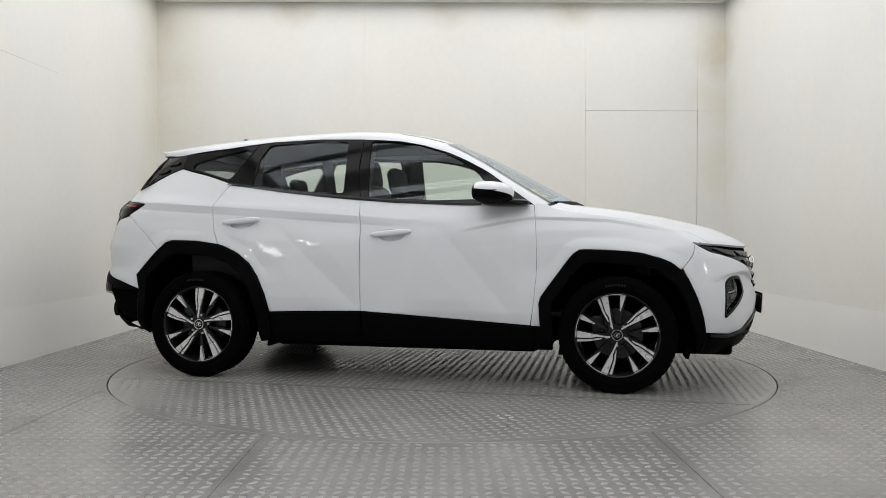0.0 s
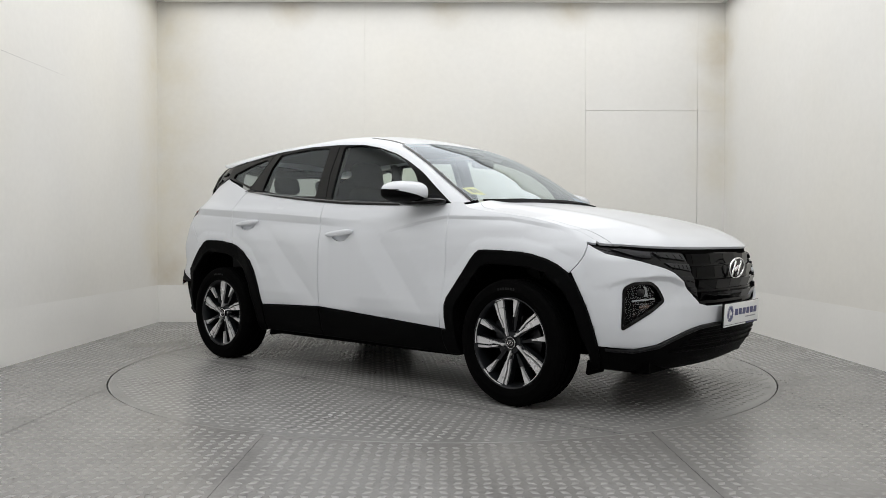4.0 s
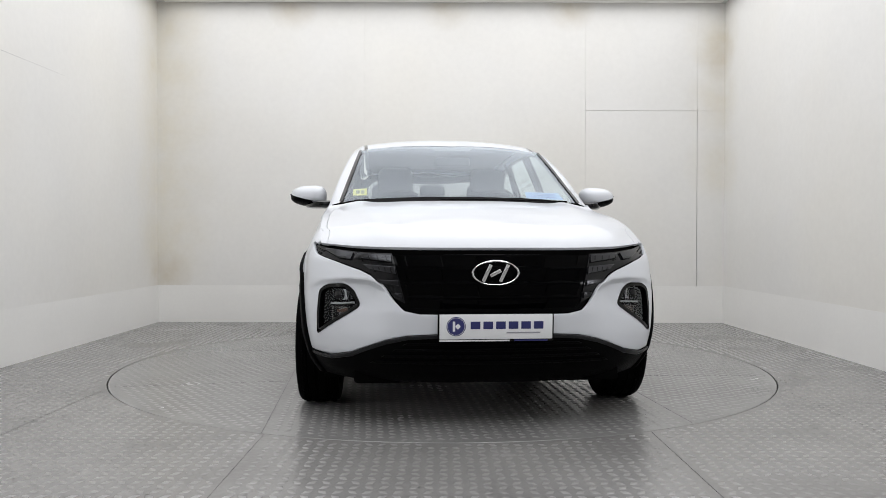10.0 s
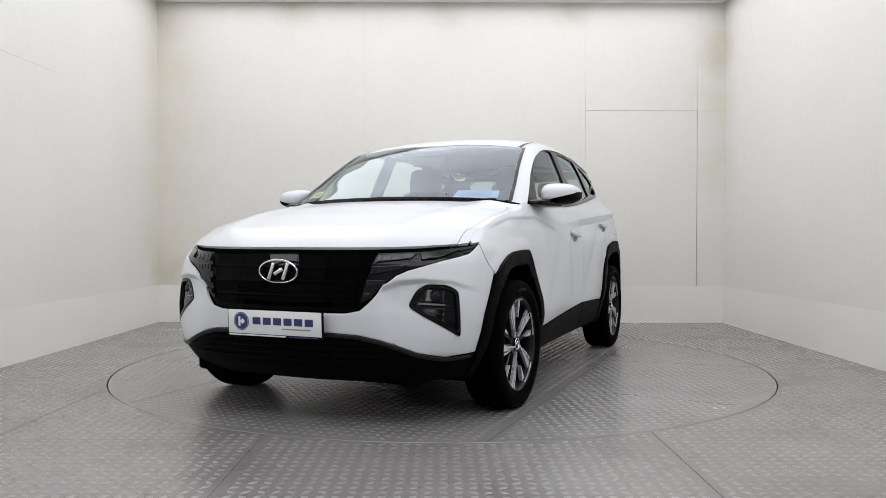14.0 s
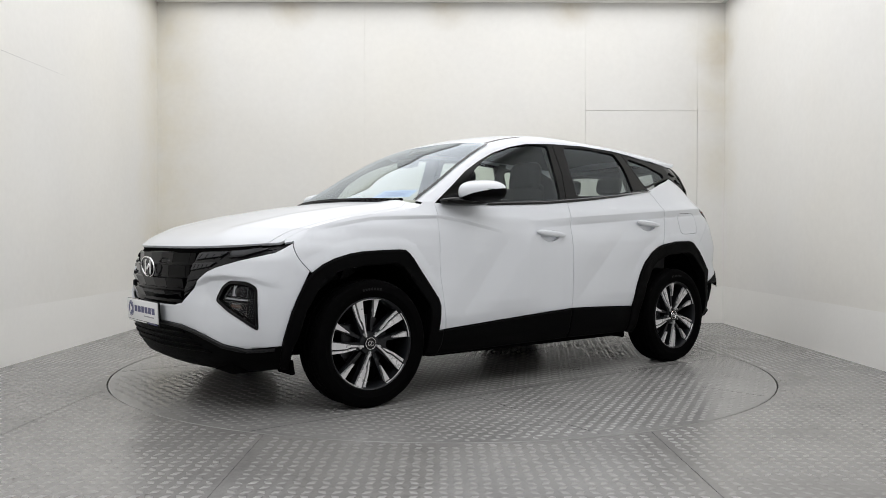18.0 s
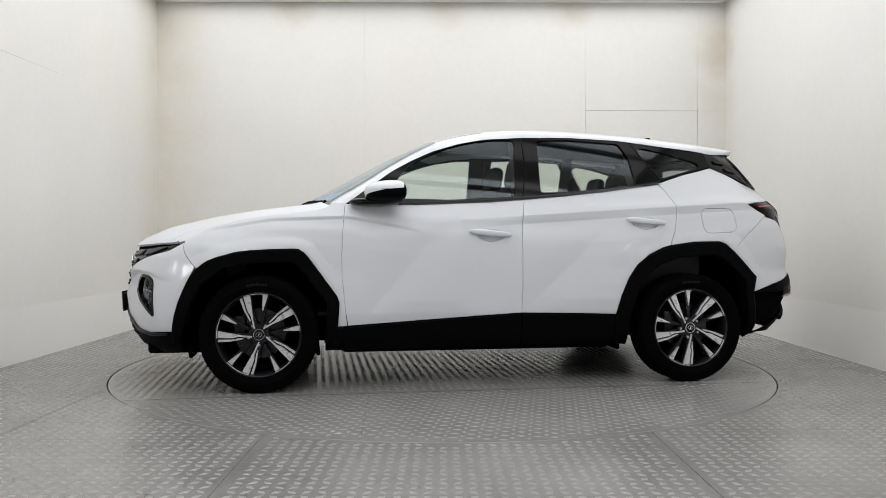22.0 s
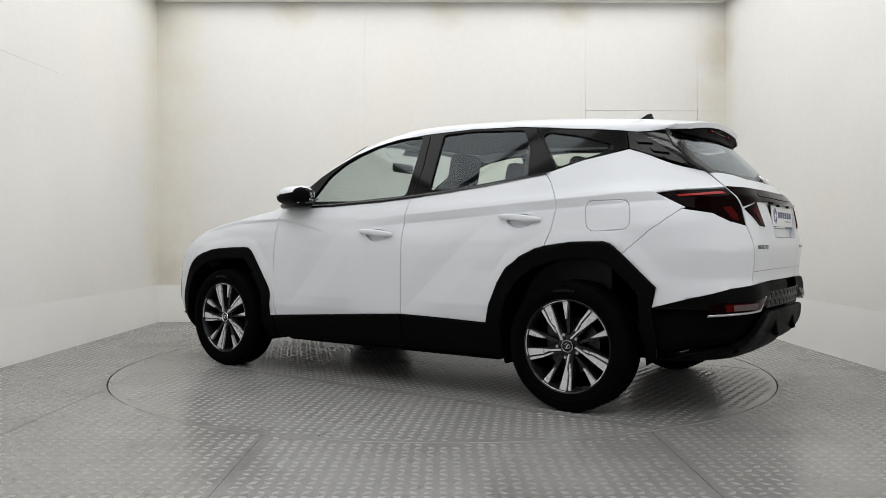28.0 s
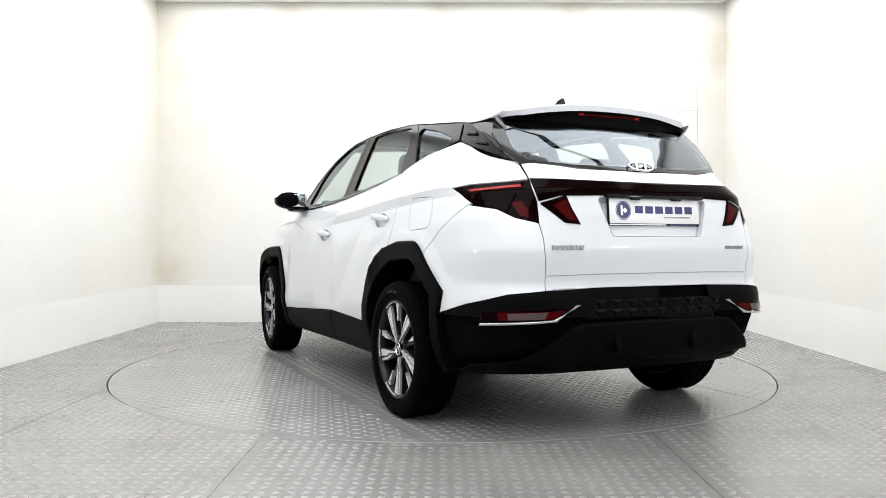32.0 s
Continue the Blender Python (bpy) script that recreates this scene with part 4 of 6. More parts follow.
HEDGE = [(0, .764), (.1, .765), (.25, .768), (.5, .768), (.7, .765), (.88, .757), (1.0, .735), (1.1, .69)]
HOOD = [(a, -b) for a, b in HEDGE] + [(1.1, 0)] + HEDGE[::-1] + [(0, 0)]
panel("hood", HOOD, hood, M_PAINT, car, depth=0.016, roll=0.0, gap=0.0024, step=0.02, extra=[(a, b) for a in (.013, .020, .028, .037, .048) for b in np.arange(-.75, .76, .018)])
for sd in (1, -1):
    panel("fender_top", HEDGE + [(1.1, .7996), (0, .7996)], hood, M_PAINT, car, side=sd, depth=0.016, roll=0.0, gap=0.0, step=0.016, extra=[(a, b) for a in (.006, .013, .020, .028, .037, .048, .06) for b in (.772, .779, .786, .793)])
    panel("hood_gutter", [(a, b - .02) for a, b in HEDGE] + [(a, b + .02) for a, b in HEDGE[::-1]], hood, M_UNDER, car, side=sd, depth=0, lift=-0.011, roll=0.0, gap=0, step=0.03)
seal_b = np.linspace(-.735, .735, 60)
_top = hood(np.full(60, .012), seal_b)
_out = np.stack([np.full(60, -.006), np.zeros(60), np.full(60, -.012)], 1)
link_mesh("hood_seal", np.concatenate([_top + _out, _top + _out + np.array([.004, 0, -.034])]), [(i, i + 1, 61 + i, 60 + i) for i in range(59)], M_UNDER, car)
WS = [(0, 1.145), (.3, 1.143), (.6, 1.136), (.745, 1.125), (.706, 1.26), (.664, 1.40), (.626, 1.510), (.60, 1.518), (.55, 1.527), (.3, 1.545), (0, 1.548)]
ws = lid_yz("windscreen", WS, windscreen, M_GLASS_W, depth=0, roll=0, gap=0, step=0.06, label="clear laminated windscreen glass")
ROOF = [(.300, 0), (.265, .3), (.253, .55), (.250, .592), (-.3, .60), (-.9, .60), (-1.35, .59), (-1.56, .575), (-1.57, .3), (-1.57, 0)]
lid("roof", ROOF, roof, M_PAINT, depth=0.02, roll=0.006)


def ribbon(name, A, Bc, mat, sd, n=40, bulge=0.0, label="", parent=car, cols=5):
    """A skin between two edges in space."""
    A, Bc = np.array(A, float), np.array(Bc, float)

    def along(C, t):
        d = np.concatenate([[0], np.cumsum(np.linalg.norm(np.diff(C, axis=0), axis=1))])
        return np.stack([np.interp(t * d[-1], d, C[:, k]) for k in range(3)], 1)
    t = np.linspace(0, 1, n)
    a, b = along(A, t), along(Bc, t)
    mid = np.array([-.3, 0, 1.2])
    rows = []
    for q in np.linspace(0, 1, cols):
        p = a * (1 - q) + b * q
        out = p - mid * np.array([0, 1, 1])
        out[:, 0] *= 0.0
        out /= np.linalg.norm(out, axis=1)[:, None]
        rows.append(p + out * bulge * 4 * q * (1 - q))
    verts = np.concatenate(rows)
    faces = []
    for c in range(cols - 1):
        for i in range(n - 1):
            f = (c * n + i, c * n + i + 1, (c + 1) * n + i + 1, (c + 1) * n + i)
            faces.append(f)
    verts = verts * np.array([1, sd, 1])
    f0 = faces[len(faces) // 2]
    nn = np.cross(verts[f0[1]] - verts[f0[0]], verts[f0[2]] - verts[f0[0]])
    if np.dot(nn, verts[f0[0]] - mid) < 0:
        faces = [f[::-1] for f in faces]
    ob = link_mesh(name, verts, faces, mat, parent, label)
    return ob


def cabin_edges(sd):
    zs = np.linspace(1.12, 1.510, 12)
    ws_edge = [tuple(windscreen(.748 - .127 * (z - 1.12) / .415, z)) for z in zs]
    roof_edge = [tuple(roof(x, .590 + .012 * min(1, max(0, (.09 - x) / .4)))) for x in np.linspace(.245, -1.60, 34)] + [tuple(roof(-1.68, .590)), tuple(roof(-1.76, .578)), tuple(roof(-1.80, .560))]
    A = ws_edge + roof_edge
    tx = [(.845, 1.112), (.69, 1.222), (.55, 1.325), (.42, 1.397), (.29, 1.457), (.12, 1.510), (-.04, 1.542), (-.29, 1.560), (-.6, 1.568), (-.93, 1.556), (-1.03, 1.541), (-1.23, 1.516), (-1.385, 1.501), (-1.525, 1.485)]
    tx = [(float(x), float(z)) for x, z in zip(np.interp(np.linspace(0, 13, 53), range(14), [q[0] for q in tx]), np.interp(np.linspace(0, 13, 53), range(14), [q[1] for q in tx]))]
    Bc = [tuple(side_glass(x, z) + np.array([0, .0125, -0.009 + .007 * min(1, max(0, (-.9 - x) / .2))])) for x, z in tx] + [(-1.60, .640, 1.472), (-1.66, .628, 1.470), (-1.74, .606, 1.478), (-1.80, .575, 1.500)]
    ribbon("roof_side_rail", A, Bc, M_PAINT, sd, n=80, bulge=0.010, cols=7)


both(cabin_edges)
RG = [(0, 1.217), (.35, 1.220), (.585, 1.246), (.625, 1.30), (.632, 1.40), (.60, 1.46), (.54, 1.51), (0, 1.535)]
RGI = [(.0, 1.245), (.35, 1.248), (.548, 1.270), (.572, 1.33), (.565, 1.41), (.5, 1.46), (0, 1.475)]
rgi = [(a, b) for a, b in RGI] + [(-a, b) for a, b in RGI[::-1] if a > 0]
frit = lid_yz("rear_window_surround", RG, rear_glass, M_FRIT, holes=[rgi], depth=0.01, roll=0, gap=0)
panel("rear_window", rgi, rear_glass, M_GLASS_R, frit, gap=-0.01, depth=0, roll=0, lift=0.001, step=0.06, label="tinted rear window glass")
# ---- wheels ----


def prism(bm, poly, y0, y1, rot=0.0, chamfer=0.0):
    """Extrudes a polygon (across, up) along the axle; across grows to the viewer's right from outside."""
    c, s = math.cos(radians(rot)), math.sin(radians(rot))
    pts = [(u * c - v * s, u * s + v * c) for u, v in poly]
    lo = [bm.verts.new((-u, y0, v)) for u, v in pts]
    cu, cv = sum(p[0] for p in pts) / len(pts), sum(p[1] for p in pts) / len(pts)
    k = chamfer
    hi = [bm.verts.new((-(u + (cu - u) * k), y1, v + (cv - v) * k)) for u, v in pts]
    bm.faces.new(lo)
    bm.faces.new(hi[::-1])
    n = len(pts)
    for i in range(n):
        bm.faces.new((lo[i], lo[(i + 1) % n], hi[(i + 1) % n], hi[i]))
    return bm


def torus_oval(bm, rx, rz, r, m, seg=48, ring=10):
    vs = []
    for i in range(seg):
        a = 2 * math.pi * i / seg
        for j in range(ring):
            b = 2 * math.pi * j / ring
            vs.append(bm.verts.new(m @ Vector(((rx + r * math.cos(b)) * math.cos(a), r * math.sin(b), (rz + r * math.cos(b)) * math.sin(a)))))
    for i in range(seg):
        for j in range(ring):
            bm.faces.new((vs[i * ring + j], vs[((i + 1) % seg) * ring + j], vs[((i + 1) % seg) * ring + (j + 1) % ring], vs[i * ring + (j + 1) % ring]))


def wheel(x, sd, phase):
    """Tyre with its alloy rim; the outer face looks along +Y before it is turned."""
    prof = [(.242, -.085), (.255, -.100), (.285, -.110), (.322, -.107), (.340, -.098), (.3485, -.085), (.350, -.055), (.3430, -.053), (.3430, -.045), (.3515, -.043), (.352, -.010), (.3445, -.008), (.3445, .008),
            (.352, .010), (.3515, .043), (.3430, .045), (.3430, .053), (.350, .055), (.3485, .085), (.340, .098), (.335, .101), (.331, .1045), (.322, .107), (.300, .1105), (.283, .1110), (.279, .1085), (.268, .106), (.257, .101), (.251, .098), (.244, .088)]
    prof = [(r if r < .3 else .3 + (r - .3) * .81, h) for r, h in prof]
    tyre = part("wheel", lathe_bm(prof, 96), M_RUBBER, car, "black road tyre on a two-tone alloy rim", angle=25)
    # shoulder blocks of the tread
    bm = bmesh.new()
    for i in range(72):
        a = 360 / 72 * i
        for yy in (-.082, .082):
            box(bm, .021, .034, .012, Matrix.Rotation(radians(a), 4, "Y") @ pose(0, yy, .3318, -26 if yy > 0 else 26, 0, 8))
    tagged(part("tread_block", bm, M_RUBBER, tyre, smooth=False), kind="stuff")
    part("rim", lathe_bm([(.243, -.088), (.237, -.088), (.232, -.05), (.228, .03), (.230, .066), (.2345, .082), (.2390, .0925), (.2455, .0975), (.2490, .095), (.2445, .088)], 96), M_ALLOYD, tyre)
    part("rim_edge", lathe_bm([(.2395, .0930), (.2425, .0968), (.2450, .0982), (.2450, .0970), (.2425, .0955), (.2395, .0918)], 96), M_SATINDK, tyre)
    part("brake_disc", lathe_bm([(.06, .0), (.148, .0), (.148, -.02), (.06, -.02)], 64), M_DISCBRAKE, tyre)
    part("brake_hat", lathe_bm([(0, .012), (.062, .012), (.065, .0), (.065, -.03)], 32), M_UNDER, tyre)
    part("back_plate", lathe_bm([(0, -.06), (.225, -.055), (.229, -.03)], 48), M_UNDER, tyre)
    bm = bmesh.new()
    box(bm, .07, .05, .15, pose(.115, .0, .03), .012)
    part("brake_calliper", bm, M_ALLOYD, tyre)
    for k in range(5):
        a = phase + 72 * k
        bm = bmesh.new()
        prism(bm, [(-.030, .03), (-.040, .10), (-.047, .236), (.025, .236), (.010, .15), (.004, .03)], .028, .068, a, 0.04)
        part("spoke", bm, M_ALLOYD, tyre, smooth=False)
        bm = bmesh.new()
        prism(bm, [(.0225, .2415), (.0060, .151), (-.0050, .090), (-.0090, .040), (-.0180, .040), (-.0140, .090), (-.0122, .120), (-.0205, .145), (-.0195, .2415)], .067, .0815, a, 0.015)
        part("spoke_face", bm, M_ALLOY, tyre, smooth=False)
        bm = bmesh.new()
        prism(bm, [(-.0285, .2405), (-.0290, .152), (-.0215, .112), (-.0205, .088), (-.026, .088), (-.0290, .104), (-.0395, .159), (-.0440, .2385)], .066, .0800, a, 0.015)
        part("spoke_strip", bm, M_ALLOY, tyre, smooth=False)
        bm = bmesh.new()
        prism(bm, [(-.004, .060), (-.020, .236), (.020, .236), (.010, .060)], .024, .060, a - 26.5, 0.05)
        part("short_spoke", bm, M_ALLOYD, tyre, smooth=False)
        bm = bmesh.new()
        prism(bm, [(-.0165, .2415), (-.0035, .141), (.0008, .1425), (.0165, .2415)], .058, .0790, a - 26.5, 0.015)
        part("short_spoke_face", bm, M_ALLOY, tyre, smooth=False)
        bm = bmesh.new()
        arc = [radians(q) for q in np.linspace(-4.5, 30.5, 12)]
        prism(bm, [(.2365 * math.sin(q), .2365 * math.cos(q)) for q in arc] + [(.2445 * math.sin(q), .2445 * math.cos(q)) for q in arc[::-1]], .078, .0935, a, 0)
        part("rim_arc", bm, M_ALLOY, tyre, smooth=False)
        bm = bmesh.new()
        cyl(bm, .0085, .03, Matrix.Rotation(radians(-(a + 19)), 4, "Y") @ pose(0, .062, .062, 90), 6)
        part("wheel_nut", bm, M_SATIN, tyre, smooth=False)
    part("hub", lathe_bm([(.0, .070), (.058, .068), (.064, .050), (.064, .02)], 40), M_ALLOYD, tyre)
    cap = part("centre_cap", lathe_bm([(0, .0835), (.024, .083), (.030, .080), (.032, .07), (.032, .05)], 32), M_GLOSS, tyre)
    bm = bmesh.new()
    torus_oval(bm, .0305, .0305, .0026, pose(0, .0815, 0), 32, 6)
    torus_oval(bm, .0175, .0125, .0016, pose(0, .0845, 0), 24, 6)
    box(bm, .006, .002, .016, pose(0, .0845, 0, 0, -30, 0))
    part("cap_emblem", bm, M_CHROME, cap)
    # raised plain marks on the sidewall
    for i in range(7):
        bm = bmesh.new()
        box(bm, .011, .003, .013, Matrix.Rotation(radians(90 - 78 - i * 3.4), 4, "Y") @ pose(0, .1105, .293))
        part("sidewall_mark", bm, M_SIDEWALL, tyre, "" if i else "faint raised mark on the sidewall", smooth=False)
    tyre.matrix_basis = pose(x, sd * .834, .3400, 0, 0, (0 if sd > 0 else 180) - (2.5 if x > 0 else 0))
    return tyre


for wx, sd, ph in ((1.334, 1, 17.4), (-1.34, 1, 30), (1.334, -1, 18.5), (-1.34, -1, -5)):
    wheel(wx, sd, ph)


# ---- wheel housings and underbody ----
def housing(opening, sd):
    pts = np.array([body(s_at(k, v, z), z) for k, v, z in opening])
    # even steps round the opening
    d = np.concatenate([[0], np.cumsum(np.linalg.norm(np.diff(pts, axis=0), axis=1))])
    t = np.linspace(0, d[-1], 40)
    ring = np.stack([np.interp(t, d, pts[:, i]) for i in range(3)], 1)
    rows = []
    for y, k in ((.0, 1.0), (-.06, 1.03), (-.30, 1.03), (-.42, 1.0)):
        r = ring.copy()
        cx = ring[:, 0].mean()
        r[:, 0] = cx + (r[:, 0] - cx) * k
        r[:, 2] = r[:, 2] * (1 + (k - 1) * .6)
        r[:, 1] = r[:, 1] - .008 + y
        rows.append(r)
    n = len(ring)
    v = np.concatenate(rows) * np.array([1, sd, 1])
    f = [(a * n + i, a * n + i + 1, (a + 1) * n + i + 1, (a + 1) * n + i) for a in range(3) for i in range(n - 1)]
    f.append(tuple(3 * n + i for i in range(n)))
    link_mesh("wheel_housing", v, f, M_UNDER, car, smooth=False)


both(lambda sd: (housing(OPEN_F, sd), housing(OPEN_R, sd)))
bm = bmesh.new()
box(bm, 1.72, 1.56, 0.17, pose(0.0, 0, .290), .03)
box(bm, 3.2, 0.86, 0.13, pose(0.0, 0, .30), .03)
box(bm, .34, 1.30, .10, pose(1.84, 0, .255), .02)
box(bm, .27, 1.20, .11, pose(-1.985, 0, .375), .03)
box(bm, .20, 1.46, .13, pose(-1.885, 0, .415), .03)
part("underbody", bm, M_UNDER, car)
bm = bmesh.new()
cyl(bm, .065, .50, pose(-1.93, -.15, .405, 0, 90, 90), 20)
part("exhaust_box", bm, M_UNDER, car)
bm = bmesh.new()
box(bm, .5, .5, .08, pose(.2, .3, .235), .03)
part("floor_shield", bm, M_UNDER, car)
bm = bmesh.new()
box(bm, .8, .25, .06, pose(-.35, -.35, .235), .02)
part("fuel_tank", bm, M_UNDER, car)
for sx, sy in ((1.0, 1.0), (1.0, -1.0), (-.90, 1.0), (-.90, -1.0), (1.74, 1.0), (1.74, -1.0)):
    bm = bmesh.new()
    box(bm, .025, .16, .08, pose(sx, sy * .72, .235, 0, 8, 0), .008)
    part("air_deflector", bm, M_UNDER, car)


# ---- door mirrors ----
def door_mirror(sd):
    bm = bmesh.new()
    bmesh.ops.create_uvsphere(bm, u_segments=40, v_segments=30, radius=1)
    for v in bm.verts:
        x, y, z = v.co
        fx = math.copysign(abs(x) ** (.95 if x > 0 else .60), x) * (.168 if x > 0 else .062)
        o = (y + 1) / 2
        fz = math.copysign(abs(z) ** .72, z) * (.086 * (1 - .30 * o) if z > 0 else .078 * (1 - .48 * o))
        fy = math.copysign(abs(y) ** .72, y) * .116
        v.co = (.578 + fx - .045 * o, sd * (.962 + fy), 1.172 + fz)
    m = part("mirror_housing", bm.copy(), M_CLAD, car, "black lower half of the door mirror")
    c = Vector((.575, sd * .960, 1.172))
    for v in bm.verts:
        v.co = c + (v.co - c) * 1.014
    for co, no in (((.60, sd * .95, 1.160), (.10, sd * -.22, 1)), ((.508, 0, 1.172), (1, 0, .05))):
        bmesh.ops.bisect_plane(bm, geom=bm.verts[:] + bm.edges[:] + bm.faces[:], plane_co=co, plane_no=no, clear_inner=True)
    part("mirror_cap", bm, M_PAINT, m, "white door mirror cap")
    bm = bmesh.new()
    spindle(bm, .060, .072, .0045, pose(.590, sd * 1.010, 1.1755, sd * 10, 0, sd * -16), power=.7)
    part("mirror_indicator", bm, M_GLOSS, m)
    bm = bmesh.new()
    box(bm, .006, .160, .090, pose(.503, sd * .955, 1.176, 0, 0, 0), .002)
    part("mirror_glass", bm, M_MIRROR, m)
    bm = bmesh.new()
    spindle(bm, .15, .080, .026, pose(.665, sd * .880, 1.120, 0, 0, sd * -20), power=.7)
    part("mirror_arm", bm, M_GLOSS, m)


both(door_mirror)

# ---- nose: lamps, grille, emblem, plate ----


def strip(name, pts, mat, parent, sd, lift, **kw):
    return panel(name, B(*pts), body, mat, parent, side=sd, lift=lift, gap=kw.pop("gap", 0.001), roll=kw.pop("roll", 0.003), depth=kw.pop("depth", 0.012), step=kw.pop("step", 0.03), **kw)


def head_lamp(sd):
    lens = strip("head_lamp", [("f", .475, .838), ("f", .64, .846), ("f", .77, .862), ("x", 1.772, .880), ("x", 1.80, .859), ("x", 1.855, .833), ("f", .73, .796), ("f", .62, .758), ("f", .575, .737), ("f", .53, .69), ("f", .47, .625), ("f", .415, .60), ("f", .44, .70)], M_LAMPBACK, mask, sd, -0.014, roll=0)
    cells = (([("f", .655, .838), ("f", .765, .858), ("f", .800, .853), ("f", .725, .812), ("f", .668, .805)], M_LAMP),
             ([("f", .478, .829), ("f", .642, .838), ("f", .625, .812), ("f", .475, .790)], M_LAMP),
             ([("f", .462, .772), ("f", .610, .782), ("f", .580, .757), ("f", .455, .735)], M_LAMP),
             ([("f", .448, .708), ("f", .545, .712), ("f", .525, .692), ("f", .442, .676)], M_LAMPDIM),
             ([("f", .432, .650), ("f", .487, .650), ("f", .470, .632), ("f", .428, .622)], M_LAMPDIM))
    for pts, mt in cells:
        c = strip("light_cell", pts, mt, lens, sd, -0.004, depth=0.02)
    # ribs inside the two upper cells
    for z0, y0, y1 in ((.812, .50, .62), (.758, .48, .56)):
        for k in range(4):
            y = y0 + (y1 - y0) * k / 3
            strip("light_rib", [("f", y, z0 + .010), ("f", y + .006, z0 + .011), ("f", y + .001, z0 - .010), ("f", y - .005, z0 - .011)], M_LAMPDIM, lens, sd, -0.0025, depth=0.004, roll=0)
    for k in range(5):
        for j in range(3):
            x, z = 1.79 + .018 * k - .008 * j, .868 - .004 * k - .011 * j
            strip("lamp_jewel", [("x", x, z), ("x", x + .012, z - .001), ("x", x + .010, z - .007), ("x", x - .002, z - .006)], M_LAMPDIM, lens, sd, -0.009, depth=0.004, roll=0)


def fog_lamp(sd):
    pod = rounded(B(*FOG), 0.025)
    hs = panel("fog_lamp", pod, body, M_GLOSS, bumper, side=sd, lift=-0.045, gap=-0.003, roll=0, depth=0, step=0.04, label="recessed lower lamp in a gloss black pod")
    collar("pod_wall", pod, body, M_GLOSS, hs, -0.003, 0.046, sd)
    panel("pod_edge", pod, body, M_GLOSS, hs, side=sd, holes=[offset_poly(densify(pod, .02), .016)], lift=0.002, gap=0.0, roll=0.002, depth=0.03, step=0.02)
    panel("lamp_cover", pod, body, M_GLASS_L, hs, side=sd, lift=-0.014, gap=0.004, roll=0, depth=0, step=0.04)
    strip("lamp_lens", [("f", .775, .660), ("f", .695, .668), ("f", .655, .610), ("f", .77, .600)], M_LAMP, hs, sd, -0.030, depth=0.015)
    bm = bmesh.new()
    c = body(s_at("f", .725, .632), .632)
    spindle(bm, .03, .030, .030, pose(c[0] - .035, sd * (c[1] - .01), .632), power=.9)
    part("projector", bm, M_LAMPBACK, hs)
    strip("inner_reflector", [("f", .728, .660), ("f", .698, .663), ("f", .690, .612), ("f", .718, .609)], M_LAMPBRIGHT, hs, sd, -0.027, depth=0.01, roll=0)
    strip("chrome_bar", [("f", .775, .596), ("f", .66, .604), ("f", .655, .594), ("f", .775, .586)], M_LAMPBRIGHT, hs, sd, -0.024, depth=0.02, roll=0)
    strip("indicator_lens", [("f", .775, .578), ("f", .655, .586), ("f", .70, .548), ("f", .775, .500)], M_AMBERDIM, hs, sd, -0.030, depth=0.012)
    strip("indicator_bulb", [("f", .745, .566), ("f", .69, .572), ("f", .69, .556), ("f", .745, .548)], M_AMBER, hs, sd, -0.026, depth=0.01)


both(head_lamp)
both(fog_lamp)

# grille: rows of slanted black blades
GR = ((.832, .772), (.766, .702), (.696, .634), (.628, .576))
for zt, zb in GR:
    lim = float(np.interp(zb, [.57, .61, .68, .73, .80], [.40, .425, .445, .455, .465]))
    for y0 in np.arange(-.581, .58, .166):
        y1 = y0 + .162
        a, b = max(y0, -lim), min(y1, lim)
        if b - a < .03:
            continue
        sk = -.012 if y0 + .08 > 0 else .012
        sa = lambda y, z: (math.copysign(s_at("f", abs(y), z), y), z)
        q = [sa(a, zt), sa(b, zt), sa(min(max(b + sk, -lim), lim), zb), sa(min(max(a + sk, -lim), lim), zb)]
        lp = np.array(q)
        P0, N = body(lp[:, 0], lp[:, 1]), surf_normals(body, lp[:, 0], lp[:, 1])
        ridge = np.array([P0[0] * .86 + P0[3] * .14, P0[1] * .86 + P0[2] * .14]) - N[:2] * .001
        top, bot = P0 - N * .014, P0 - N * .0225
        v = list(P0 - N * .026) + [top[0], top[1], bot[2], bot[3], ridge[0], ridge[1]]
        link_mesh("grille_blade", v, [(0, 1, 5, 4), (1, 2, 6, 9, 5), (2, 3, 7, 6), (3, 0, 4, 8, 7), (4, 5, 9, 8), (8, 9, 6, 7)], M_BLADE, mask, smooth=False)


def emblem(name, parent, m, rx, rz, mat):
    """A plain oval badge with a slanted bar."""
    bm = bmesh.new()
    torus_oval(bm, rx, rz, .0048, m)
    ob = part(name, bm, mat, parent, "chrome oval badge with a slanted bar")
    for u, tilt in ((-.38, 24), (.38, 24), (0, 62)):
        bm = bmesh.new()
        box(bm, rx * .17, .007, rz * (1.55 if u else 1.0), m @ pose(u * rx, 0, 0, 0, tilt, 0), .003)
        part("badge_bar", bm, mat, ob)
    return ob


emblem("badge", mask, pose(2.214, 0, .742, 0, 0, 90) @ pose(0, 0, 0, 8, 0, 0), .106, .056, M_CHROME)


